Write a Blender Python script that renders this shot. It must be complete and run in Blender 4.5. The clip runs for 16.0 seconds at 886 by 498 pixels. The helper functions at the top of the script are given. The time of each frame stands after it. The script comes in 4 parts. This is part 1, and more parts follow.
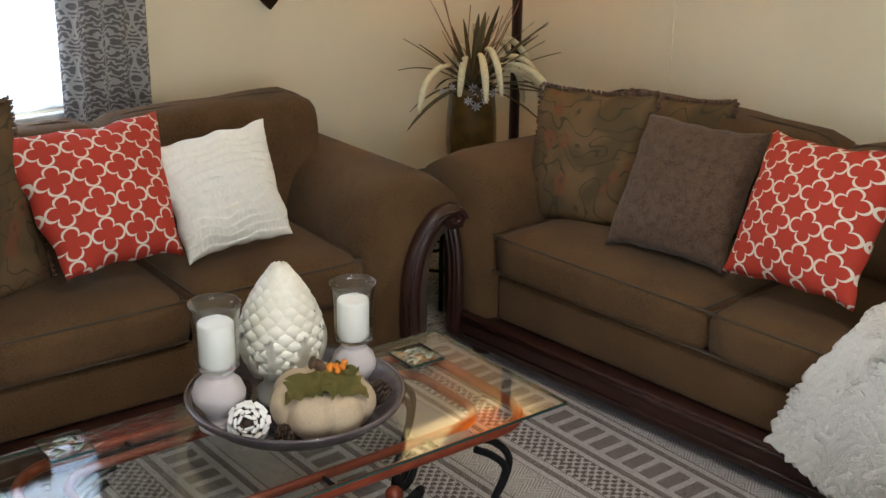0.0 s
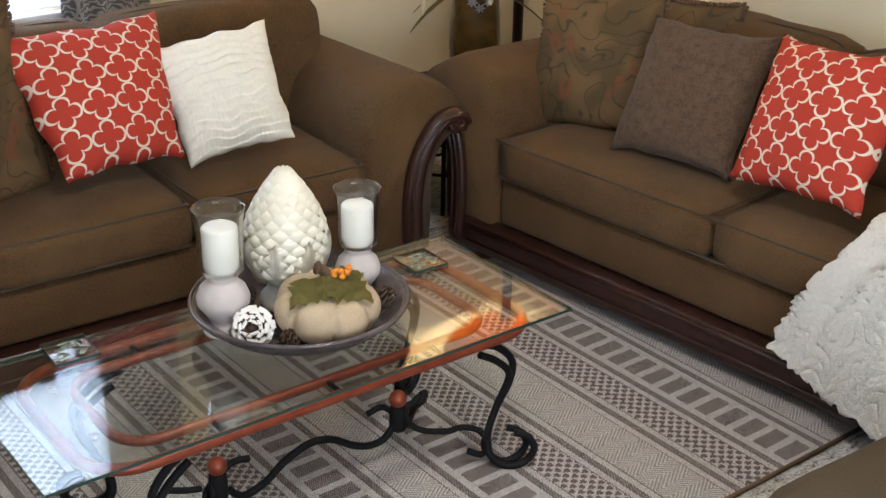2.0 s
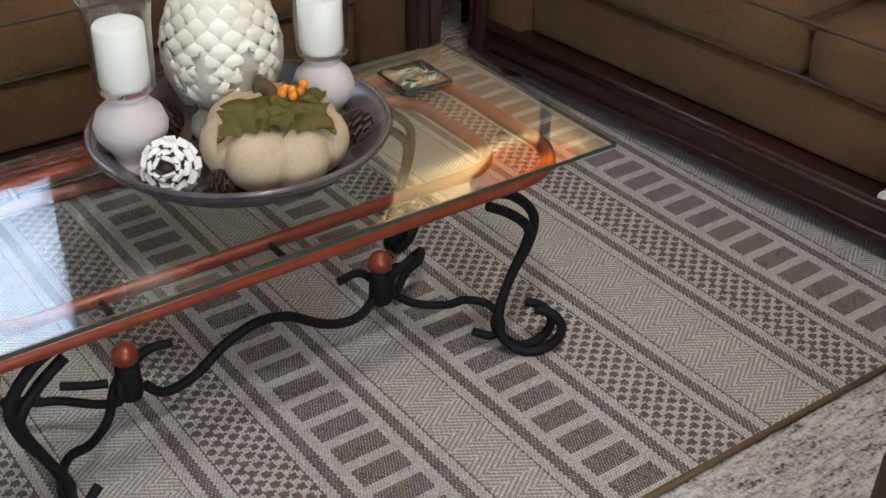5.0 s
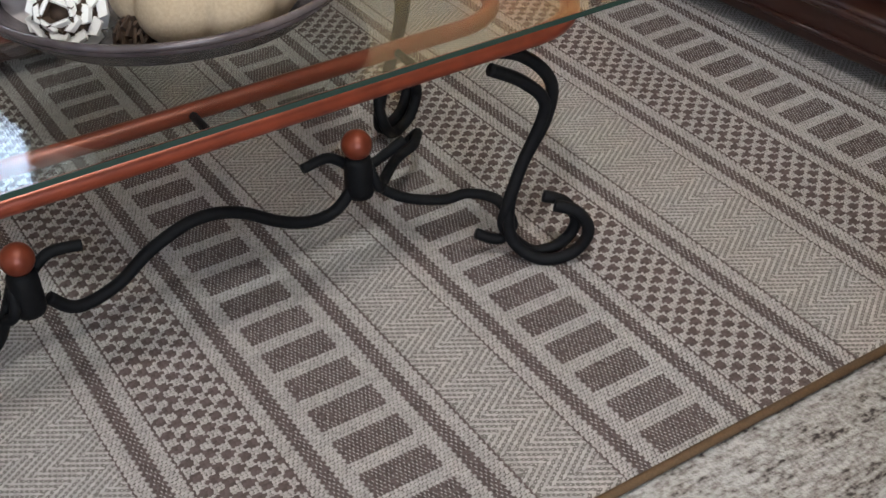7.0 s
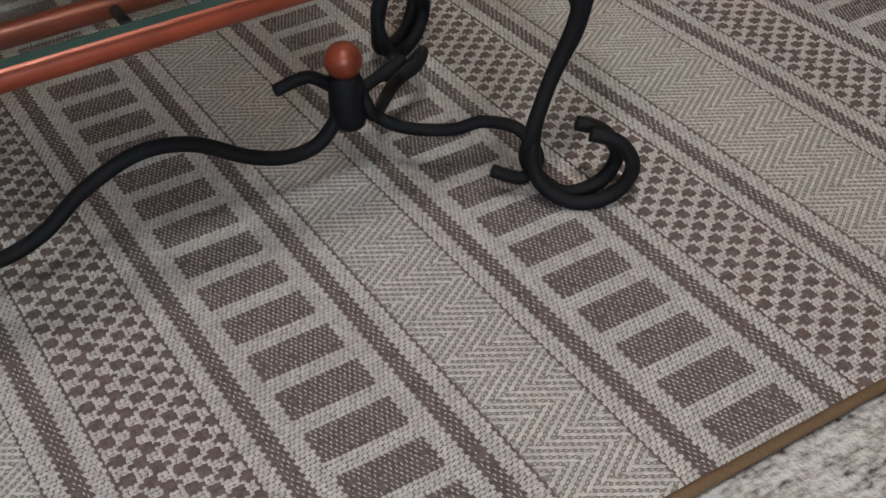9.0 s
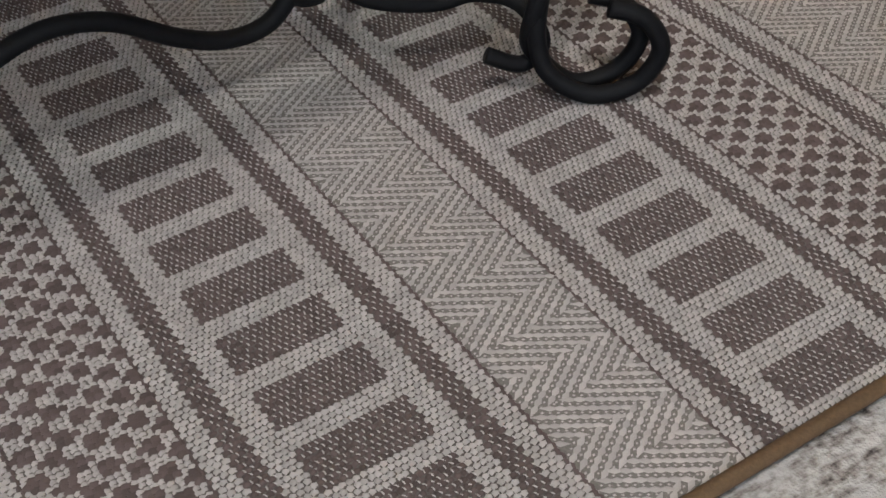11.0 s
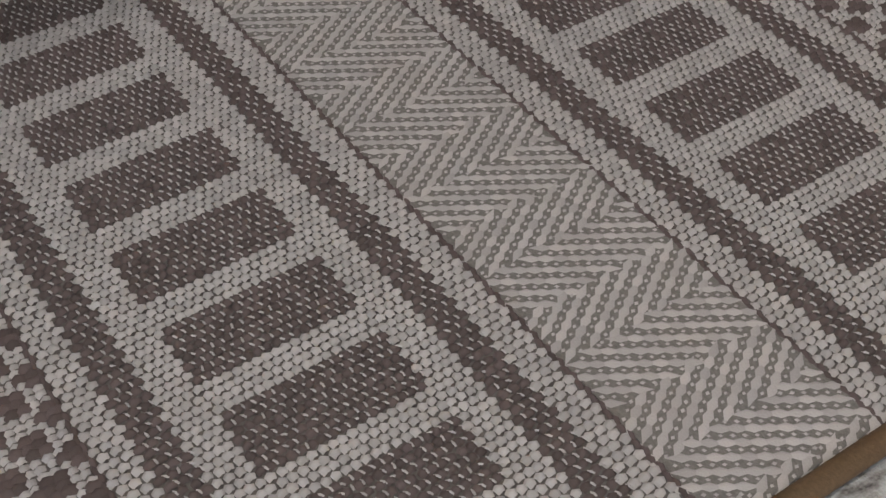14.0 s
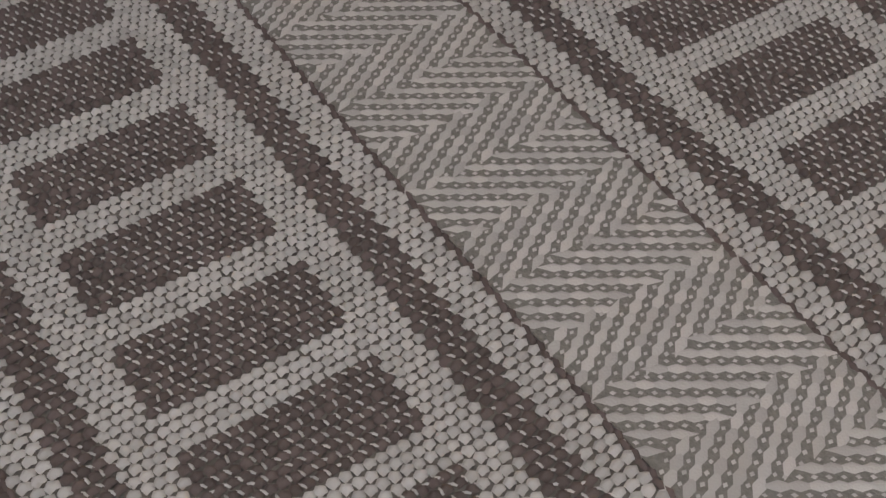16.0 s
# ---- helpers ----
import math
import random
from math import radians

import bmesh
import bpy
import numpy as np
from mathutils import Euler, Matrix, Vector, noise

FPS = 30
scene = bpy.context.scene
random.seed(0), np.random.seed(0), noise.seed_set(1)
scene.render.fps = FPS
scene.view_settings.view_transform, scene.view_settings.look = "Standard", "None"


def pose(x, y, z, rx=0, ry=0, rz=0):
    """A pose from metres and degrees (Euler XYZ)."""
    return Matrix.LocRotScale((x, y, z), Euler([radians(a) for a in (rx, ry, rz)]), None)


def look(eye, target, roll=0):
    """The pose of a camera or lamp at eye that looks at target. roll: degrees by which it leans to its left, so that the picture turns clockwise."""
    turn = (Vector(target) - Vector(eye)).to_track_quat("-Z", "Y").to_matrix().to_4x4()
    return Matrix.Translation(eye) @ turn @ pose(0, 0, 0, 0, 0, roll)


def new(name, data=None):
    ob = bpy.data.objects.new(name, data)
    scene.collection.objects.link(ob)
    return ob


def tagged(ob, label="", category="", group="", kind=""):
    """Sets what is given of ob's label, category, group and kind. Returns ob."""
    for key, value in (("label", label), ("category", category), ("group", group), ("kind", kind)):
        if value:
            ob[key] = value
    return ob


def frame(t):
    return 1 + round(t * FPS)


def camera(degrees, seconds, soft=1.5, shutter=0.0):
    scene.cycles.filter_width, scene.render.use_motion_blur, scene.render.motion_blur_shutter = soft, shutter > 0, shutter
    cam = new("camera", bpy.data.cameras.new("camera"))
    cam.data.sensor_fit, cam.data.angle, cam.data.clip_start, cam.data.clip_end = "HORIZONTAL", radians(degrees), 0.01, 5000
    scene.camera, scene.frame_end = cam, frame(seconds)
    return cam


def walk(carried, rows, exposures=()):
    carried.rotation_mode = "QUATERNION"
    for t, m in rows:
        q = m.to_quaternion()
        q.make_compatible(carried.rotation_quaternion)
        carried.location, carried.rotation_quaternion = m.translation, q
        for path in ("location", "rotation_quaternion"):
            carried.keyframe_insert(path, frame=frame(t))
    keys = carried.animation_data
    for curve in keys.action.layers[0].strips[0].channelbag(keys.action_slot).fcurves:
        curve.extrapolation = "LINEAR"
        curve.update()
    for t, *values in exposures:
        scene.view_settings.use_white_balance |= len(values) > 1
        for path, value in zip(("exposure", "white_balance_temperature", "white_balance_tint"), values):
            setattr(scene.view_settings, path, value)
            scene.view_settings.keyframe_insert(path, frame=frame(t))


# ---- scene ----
EXPOSURES = [(0.0, 0.04, 6240, 10), (0.5, 0.28, 6240, 10), (1.0, 0.42, 6290, 10), (2.0, 0.42, 6140, 10), (4.0, 0.25, 6070, 10), (7.0, 0.30, 5990, 10), (9.0, 0.28, 5970, 10), (11.5, 0.10, 5970, 10), (13.0, -0.02, 5970, 10), (16.0, -0.14, 5970, 10)]
cam = camera(38.0, 16.0)
PATH = [
    (0, (-1.768, -1.763, 1.91), (-0.61, -0.286, 1.22), 0.6),
    (0.5, (-1.774, -1.76, 1.911), (-0.62, -0.291, 1.196), 0.8),
    (1, (-1.774, -1.754, 1.909), (-0.628, -0.296, 1.161), 0.8),
    (1.5, (-1.77, -1.741, 1.908), (-0.633, -0.297, 1.119), 0.9),
    (2, (-1.769, -1.73, 1.906), (-0.641, -0.303, 1.077), 1.0),
    (2.5, (-1.761, -1.746, 1.903), (-0.648, -0.326, 1.043), 0.8),
    (3, (-1.69, -1.668, 1.85), (-0.589, -0.256, 0.959), 0.8),
    (3.5, (-1.538, -1.488, 1.746), (-0.453, -0.09, 0.814), 0.9),
    (4, (-1.427, -1.353, 1.682), (-0.361, 0.023, 0.698), 1.1),
    (6.5, (-0.902, -0.977, 1.266), (-0.039, 0.403, 0.104), -1.5),
    (7, (-0.854, -0.897, 1.204), (-0.003, 0.468, 0.015), -1.5),
    (7.5, (-0.797, -0.826, 1.142), (0.032, 0.535, -0.066), -1.9),
    (8, (-0.758, -0.776, 1.076), (0.058, 0.593, -0.132), -2.2),
    (8.5, (-0.711, -0.722, 1.009), (0.086, 0.652, -0.206), -2.7),
    (9, (-0.672, -0.669, 0.952), (0.112, 0.699, -0.278), -3.0),
    (11.5, (-0.548, -0.412, 0.725), (0.216, 0.827, -0.647), -2.2),
    (12, (-0.533, -0.375, 0.678), (0.238, 0.845, -0.706), -1.6),
    (12.5, (-0.517, -0.342, 0.636), (0.259, 0.864, -0.757), -1.3),
    (13, (-0.499, -0.317, 0.597), (0.269, 0.885, -0.804), -1.4),
    (13.5, (-0.486, -0.289, 0.567), (0.286, 0.892, -0.851), -1.0),
    (14, (-0.471, -0.266, 0.533), (0.302, 0.907, -0.892), -0.9),
    (14.5, (-0.447, -0.243, 0.516), (0.291, 0.917, -0.937), -1.4),
    (15, (-0.427, -0.223, 0.493), (0.291, 0.942, -0.966), -1.9),
    (15.5, (-0.409, -0.203, 0.47), (0.295, 0.967, -0.991), -2.4),
    (16, (-0.403, -0.189, 0.468), (0.292, 0.967, -1.009), -1.9),
]
walk(cam, [(t, look(e, g, r)) for t, e, g, r in PATH], EXPOSURES)

# world and light ---------------------------------------------------------
world = bpy.data.worlds.new("world")
scene.world = world
world.use_nodes = True
wn = world.node_tree
sky = wn.nodes.new("ShaderNodeTexSky")
sky.sky_type = "NISHITA"
sky.sun_disc = False
sky.sun_elevation = radians(38)
sky.sun_rotation = radians(200)
wn.links.new(sky.outputs[0], wn.nodes["Background"].inputs[0])
wn.nodes["Background"].inputs[1].default_value = 0.12


def area_lamp(name, m, sx, sy, watts, colour):
    data = bpy.data.lights.new(name, "AREA")
    data.shape, data.size, data.size_y = "RECTANGLE", sx, sy
    data.energy, data.color = watts, colour
    ob = new(name, data)
    ob.matrix_world = m
    return ob


# daylight through the north window
area_lamp("window_daylight", look((-0.64, 2.64, 1.52), (-0.64, 0, 1.3)), 1.1, 1.35, 46, (0.86, 0.93, 1.0))
# three unseen fill lamps, added to brighten the room: rear, left and overhead
area_lamp("rear_fill", look((-1.6, -3.45, 1.55), (-0.2, 1.0, 0.6)), 2.0, 1.3, 52, (0.90, 0.95, 1.0))
area_lamp("side_fill", look((-3.0, -0.6, 1.5), (0, 0.2, 0.5)), 1.5, 1.2, 5, (0.92, 0.96, 1.0))
area_lamp("overhead_fill", look((-0.4, -0.4, 2.44), (-0.4, -0.4, 0)), 0.35, 0.35, 30, (1.0, 0.93, 0.83))
lamp = bpy.data.lights.new("bulb_light", "POINT")
lamp.energy, lamp.color, lamp.shadow_soft_size = 28, (1.0, 0.77, 0.44), 0.05
new("bulb_light", lamp).location = (1.65, 2.13, 1.752)


# helpers -----------------------------------------------------------------
def mesh_of(name, bm, smooth=True):
    me = bpy.data.meshes.new(name)
    bm.normal_update()
    bm.to_mesh(me)
    bm.free()
    if smooth:
        for p in me.polygons:
            p.use_smooth = True
    return me


def part(name, bm, material, parent, label="", smooth=True):
    ob = new(name, mesh_of(name, bm, smooth))
    if material:
        ob.data.materials.append(material)
    ob.parent = parent
    if label:
        ob["label"] = label
    return ob


def thing(name, m, label, category, group="", kind=""):
    ob = new(name)
    ob.empty_display_size = 0.05
    ob.matrix_world = m
    return tagged(ob, label, category, group, kind)


def solid(name, bm, material, m, label, category, group="", kind="", smooth=True):
    ob = new(name, mesh_of(name, bm, smooth))
    if material:
        ob.data.materials.append(material)
    ob.matrix_world = m
    return tagged(ob, label, category, group, kind)


def box(bm, lo, hi, bevel=0.0, seg=2):
    b = bmesh.new()
    bmesh.ops.create_cube(b, size=1)
    for v in b.verts:
        v.co = Vector([lo[i] + (v.co[i] + 0.5) * (hi[i] - lo[i]) for i in range(3)])
    if bevel:
        bmesh.ops.bevel(b, geom=b.edges[:], offset=bevel, segments=seg, affect="EDGES", profile=0.5)
    join(bm, b)
    return bm


def join(bm, b, m=None):
    me = bpy.data.meshes.new("tmp")
    b.to_mesh(me)
    b.free()
    if m is not None:
        me.transform(m)
    bm.from_mesh(me)
    bpy.data.meshes.remove(me)


def boxed(lo, hi, bevel=0.0, seg=2):
    return box(bmesh.new(), lo, hi, bevel, seg)


def lathe(profile, n=32, bm=None, wobble=0.0):
    """A turned form from (radius, height) pairs; a radius of 0 closes an end."""
    bm = bm or bmesh.new()
    rings = []
    for r, z in profile:
        if r <= 1e-6:
            rings.append([bm.verts.new((0, 0, z))])
        else:
            rings.append([bm.verts.new((r * math.cos(2 * math.pi * i / n), r * math.sin(2 * math.pi * i / n), z)) for i in range(n)])
    for a, b in zip(rings, rings[1:]):
        for i in range(n):
            j = (i + 1) % n
            if len(a) == 1 and len(b) > 1:
                bm.faces.new((a[0], b[j], b[i]))
            elif len(b) == 1 and len(a) > 1:
                bm.faces.new((a[i], a[j], b[0]))
            elif len(a) > 1:
                bm.faces.new((a[i], a[j], b[j], b[i]))
    bmesh.ops.recalc_face_normals(bm, faces=bm.faces[:])
    return bm


def spline(points, n=10, closed=False):
    """Catmull-Rom through the points."""
    p = [Vector(q) for q in points]
    out = []
    m = len(p)
    for i in range(m if closed else m - 1):
        a, b, c, d = (p[(i + o) % m] if closed else p[min(max(i + o, 0), m - 1)] for o in (-1, 0, 1, 2))
        for s in range(n):
            t = s / n
            out.append(0.5 * (2 * b + (c - a) * t + (2 * a - 5 * b + 4 * c - d) * t * t + (3 * b - a - 3 * c + d) * t ** 3))
    if not closed:
        out.append(p[-1].copy())
    return out


def tube(path, radius, n=10, bm=None, closed=False, flat=1.0):
    """A round bar along a path; radius is a number or a function of 0..1."""
    bm = bm or bmesh.new()
    rings, up = [], Vector((0.13, 0.21, 0.97))
    m = len(path)
    for i, p in enumerate(path):
        a = path[(i - 1) % m] if closed else path[max(i - 1, 0)]
        b = path[(i + 1) % m] if closed else path[min(i + 1, m - 1)]
        d = (b - a)
        d = d.normalized() if d.length > 1e-9 else Vector((0, 0, 1))
        s = d.cross(up)
        s = s.normalized() if s.length > 1e-4 else d.orthogonal().normalized()
        u = s.cross(d).normalized()
        up = u
        r = radius(i / max(m - 1, 1)) if callable(radius) else radius
        rings.append([bm.verts.new(p + (s * math.cos(2 * math.pi * k / n) + u * flat * math.sin(2 * math.pi * k / n)) * r) for k in range(n)])
    pairs = list(zip(rings, rings[1:])) + ([(rings[-1], rings[0])] if closed else [])
    for a, b in pairs:
        for k in range(n):
            bm.faces.new((a[k], a[(k + 1) % n], b[(k + 1) % n], b[k]))
    if not closed:
        bm.faces.new(rings[0][::-1])
        bm.faces.new(rings[-1])
    bmesh.ops.recalc_face_normals(bm, faces=bm.faces[:])
    return bm


def puffed(lo, hi, crown=0.02, bevel=0.05, cuts=7, sag=0.0, seed=0, rough=0.006):
    """A stuffed upholstery block: rounded, slightly crowned and uneven."""
    bm = bmesh.new()
    bmesh.ops.create_cube(bm, size=1)
    bmesh.ops.subdivide_edges(bm, edges=bm.edges[:], cuts=cuts, use_grid_fill=True)
    size = Vector([hi[i] - lo[i] for i in range(3)])
    mid = Vector([(hi[i] + lo[i]) / 2 for i in range(3)])
    for v in bm.verts:
        p = Vector([v.co[i] * size[i] for i in range(3)])
        core = Vector([max(-(size[i] / 2 - bevel), min(size[i] / 2 - bevel, p[i])) for i in range(3)])
        d = p - core
        if d.length > 1e-9:
            p = core + d.normalized() * bevel * min(1, max(abs(d[i]) for i in range(3)) / bevel)
        fx, fy = 1 - (2 * v.co.x) ** 2, 1 - (2 * v.co.y) ** 2
        if v.co.z > 0.1:
            p.z += crown * max(0, fx) ** 0.6 * max(0, fy) ** 0.6 - sag * max(0, fx) * max(0, fy)
        n = noise.noise(p * 5 + Vector((seed * 7.3, seed, 0)))
        q = p + mid
        v.co = q + (p.normalized() if p.length else p) * n * rough
    return bm


def piping(points, r=0.004, closed=True):
    return tube(spline(points, 6, closed), r, 6, closed=closed)


# materials ---------------------------------------------------------------
def material(name, colour, rough=0.6, metal=0.0, spec=0.5, grain=(), blotch=(), bump=(), rand=0.0, coat=0.0, sheen=0.0, island=0.0):
    """grain, blotch: (scale, second colour, amount); bump: list of (scale, strength, distance)."""
    m = bpy.data.materials.new(name)
    m.use_nodes = True
    nt = m.node_tree
    n, l = nt.nodes, nt.links
    b = n["Principled BSDF"]
    b.inputs["Roughness"].default_value = rough
    b.inputs["Metallic"].default_value = metal
    b.inputs["Specular IOR Level"].default_value = spec
    b.inputs["Coat Weight"].default_value = coat
    b.inputs["Sheen Weight"].default_value = sheen
    tc = n.new("ShaderNodeTexCoord")
    col = n.new("ShaderNodeRGB")
    col.outputs[0].default_value = (*colour, 1)
    out = col.outputs[0]
    for sc, c2, amt in (*grain, *blotch):
        t = n.new("ShaderNodeTexNoise")
        t.inputs["Scale"].default_value = sc
        t.inputs["Detail"].default_value = 4
        l.new(tc.outputs["Object"], t.inputs["Vector"])
        r = n.new("ShaderNodeMapRange")
        r.inputs["From Min"].default_value, r.inputs["From Max"].default_value = 0.35, 0.68
        r.inputs["To Max"].default_value = amt
        l.new(t.outputs[0], r.inputs[0])
        x = n.new("ShaderNodeMix")
        x.data_type = "RGBA"
        x.inputs[7].default_value = (*c2, 1)
        l.new(r.outputs[0], x.inputs[0])
        l.new(out, x.inputs[6])
        out = x.outputs[2]
    if rand or island:
        src = n.new("ShaderNodeNewGeometry").outputs["Random Per Island"] if island else n.new("ShaderNodeObjectInfo").outputs["Random"]
        r = n.new("ShaderNodeMapRange")
        a = island or rand
        r.inputs["To Min"].default_value, r.inputs["To Max"].default_value = 1 - a, 1 + a
        l.new(src, r.inputs[0])
        h = n.new("ShaderNodeHueSaturation")
        l.new(r.outputs[0], h.inputs["Value"])
        l.new(out, h.inputs["Color"])
        out = h.outputs[0]
    l.new(out, b.inputs["Base Color"])
    prev = None
    for sc, st, dist in bump:
        t = n.new("ShaderNodeTexNoise")
        t.inputs["Scale"].default_value = sc
        t.inputs["Detail"].default_value = 3
        l.new(tc.outputs["Object"], t.inputs["Vector"])
        bp = n.new("ShaderNodeBump")
        bp.inputs["Strength"].default_value, bp.inputs["Distance"].default_value = st, dist
        l.new(t.outputs[0], bp.inputs["Height"])
        if prev:
            l.new(prev, bp.inputs["Normal"])
        prev = bp.outputs[0]
    if prev:
        l.new(prev, b.inputs["Normal"])
    return m


M_WALL = material("wall_paint", (0.76, 0.68, 0.50), 0.75, grain=[(3, (0.71, 0.63, 0.46), 0.5)], bump=[(160, 0.15, 0.002)])
M_CEIL = material("ceiling_paint", (0.78, 0.76, 0.70), 0.8, bump=[(90, 0.2, 0.003)])
M_TRIM = material("trim_paint", (0.62, 0.52, 0.34), 0.5, grain=[(6, (0.52, 0.42, 0.26), 0.5)])
M_SOFA = material("brown_microfibre", (0.100, 0.056, 0.025), 0.85, spec=0.12, sheen=0.05, grain=[(170, (0.056, 0.031, 0.014), 0.95)], blotch=[(5, (0.122, 0.069, 0.031), 0.6)], bump=[(300, 0.6, 0.003), (14, 0.35, 0.012)])
M_PIPE = material("dark_piping", (0.05, 0.032, 0.018), 0.8)
M_WOOD = material("dark_mahogany", (0.024, 0.008, 0.006), 0.38, coat=0.12, grain=[(30, (0.042, 0.014, 0.009), 0.6)], bump=[(40, 0.08, 0.002)])
M_IRON = material("black_iron", (0.004, 0.004, 0.005), 0.65, spec=0.18, grain=[(60, (0.009, 0.009, 0.011), 0.4)], bump=[(120, 0.3, 0.002)])
M_COPPER = material("copper_paint", (0.23, 0.045, 0.020), 0.36, metal=0.3, grain=[(24, (0.14, 0.028, 0.013), 0.7)], bump=[(60, 0.1, 0.002)])
M_CANDLE = material("white_wax", (0.86, 0.85, 0.82), 0.45, grain=[(20, (0.80, 0.79, 0.76), 0.4)])
M_CHALK = material("lilac_grey_chalk_paint", (0.50, 0.46, 0.46), 0.7, grain=[(18, (0.42, 0.385, 0.385), 0.6)], bump=[(90, 0.2, 0.002)])
M_CERAM = material("cream_ceramic", (0.74, 0.72, 0.63), 0.45, grain=[(16, (0.56, 0.53, 0.42), 0.6)], bump=[(60, 0.2, 0.003)])
M_BURLAP = material("beige_burlap", (0.46, 0.36, 0.245), 0.9, grain=[(300, (0.36, 0.275, 0.18), 0.8)], blotch=[(12, (0.52, 0.42, 0.30), 0.5)], bump=[(600, 0.5, 0.002)])
M_TRAY = material("pewter_glaze", (0.062, 0.050, 0.056), 0.26, metal=0.25, grain=[(11, (0.17, 0.145, 0.152), 0.75)], blotch=[(40, (0.06, 0.045, 0.05), 0.5)], bump=[(26, 0.15, 0.004)])
M_CONE = material("pine_cone_scale", (0.035, 0.018, 0.010), 0.75, grain=[(80, (0.07, 0.04, 0.02), 0.6)])
M_CONEW = material("white_painted_tip", (0.82, 0.81, 0.79), 0.7, grain=[(60, (0.66, 0.63, 0.60), 0.4)])
M_LEAF = material("olive_felt_leaf", (0.165, 0.150, 0.035), 0.85, grain=[(30, (0.24, 0.17, 0.05), 0.6)], bump=[(160, 0.4, 0.002)])
M_STEM = material("brown_stem", (0.10, 0.055, 0.03), 0.8, grain=[(50, (0.05, 0.028, 0.016), 0.6)], bump=[(70, 0.5, 0.004)])
M_BERRY = material("orange_berry", (0.62, 0.20, 0.015), 0.4)


def pattern_nodes(m):
    nt = m.node_tree
    return nt, nt.nodes, nt.links, nt.nodes["Principled BSDF"]


class Calc:
    """Small helper to write math nodes as expressions."""

    def __init__(self, nt):
        self.nt = nt

    def op(self, kind, *args):
        n = self.nt.nodes.new("ShaderNodeMath")
        n.operation = kind
        for i, a in enumerate(args):
            if isinstance(a, (int, float)):
                n.inputs[i].default_value = a
            else:
                self.nt.links.new(a, n.inputs[i])
        return n.outputs[0]

    def mix(self, fac, a, b):
        x = self.nt.nodes.new("ShaderNodeMix")
        x.data_type = "RGBA"
        for s, v in ((x.inputs[0], fac), (x.inputs[6], a), (x.inputs[7], b)):
            if isinstance(v, tuple):
                s.default_value = (*v, 1)
            elif isinstance(v, (int, float)):
                s.default_value = v
            else:
                self.nt.links.new(v, s)
        return x.outputs[2]


def trellis_material(cell):
    """Coral cotton printed with a cream quatrefoil trellis."""
    m = material("coral_trellis_cotton", (0.50, 0.05, 0.025), 0.8, spec=0.2, bump=[(380, 0.3, 0.002)])
    nt, n, l, b = pattern_nodes(m)
    c = Calc(nt)
    tc = n.new("ShaderNodeTexCoord")
    sp = n.new("ShaderNodeSeparateXYZ")
    l.new(tc.outputs["Object"], sp.inputs[0])
    x, y = c.op("DIVIDE", sp.outputs[0], cell * 1.0), c.op("DIVIDE", sp.outputs[1], cell * 0.93)
    u = c.op("ABSOLUTE", c.op("SUBTRACT", c.op("FRACT", c.op("ADD", x, 10)), 0.5))
    v = c.op("ABSOLUTE", c.op("SUBTRACT", c.op("FRACT", c.op("ADD", y, 10)), 0.5))
    s = c.op("SUBTRACT", u, v)
    barb = c.op("MULTIPLY", c.op("EXPONENT", c.op("MULTIPLY", c.op("ABSOLUTE", s), -24.0)), 0.11)
    wave = c.op("SUBTRACT", c.op("SUBTRACT", c.op("MULTIPLY", c.op("ABSOLUTE", c.op("SINE", c.op("MULTIPLY", s, 2 * math.pi))), 0.105), 0.035), barb)
    best = c.op("ABSOLUTE", c.op("SUBTRACT", c.op("SUBTRACT", c.op("ADD", u, v), 0.5), wave))
    edge = c.op("LESS_THAN", best, 0.050)
    t = n.new("ShaderNodeTexNoise")
    t.inputs["Scale"].default_value = 220
    l.new(tc.outputs["Object"], t.inputs["Vector"])
    red = c.mix(t.outputs[0], (0.44, 0.046, 0.027), (0.33, 0.034, 0.020))
    l.new(c.mix(edge, red, (0.66, 0.58, 0.49)), b.inputs["Base Color"])
    return m


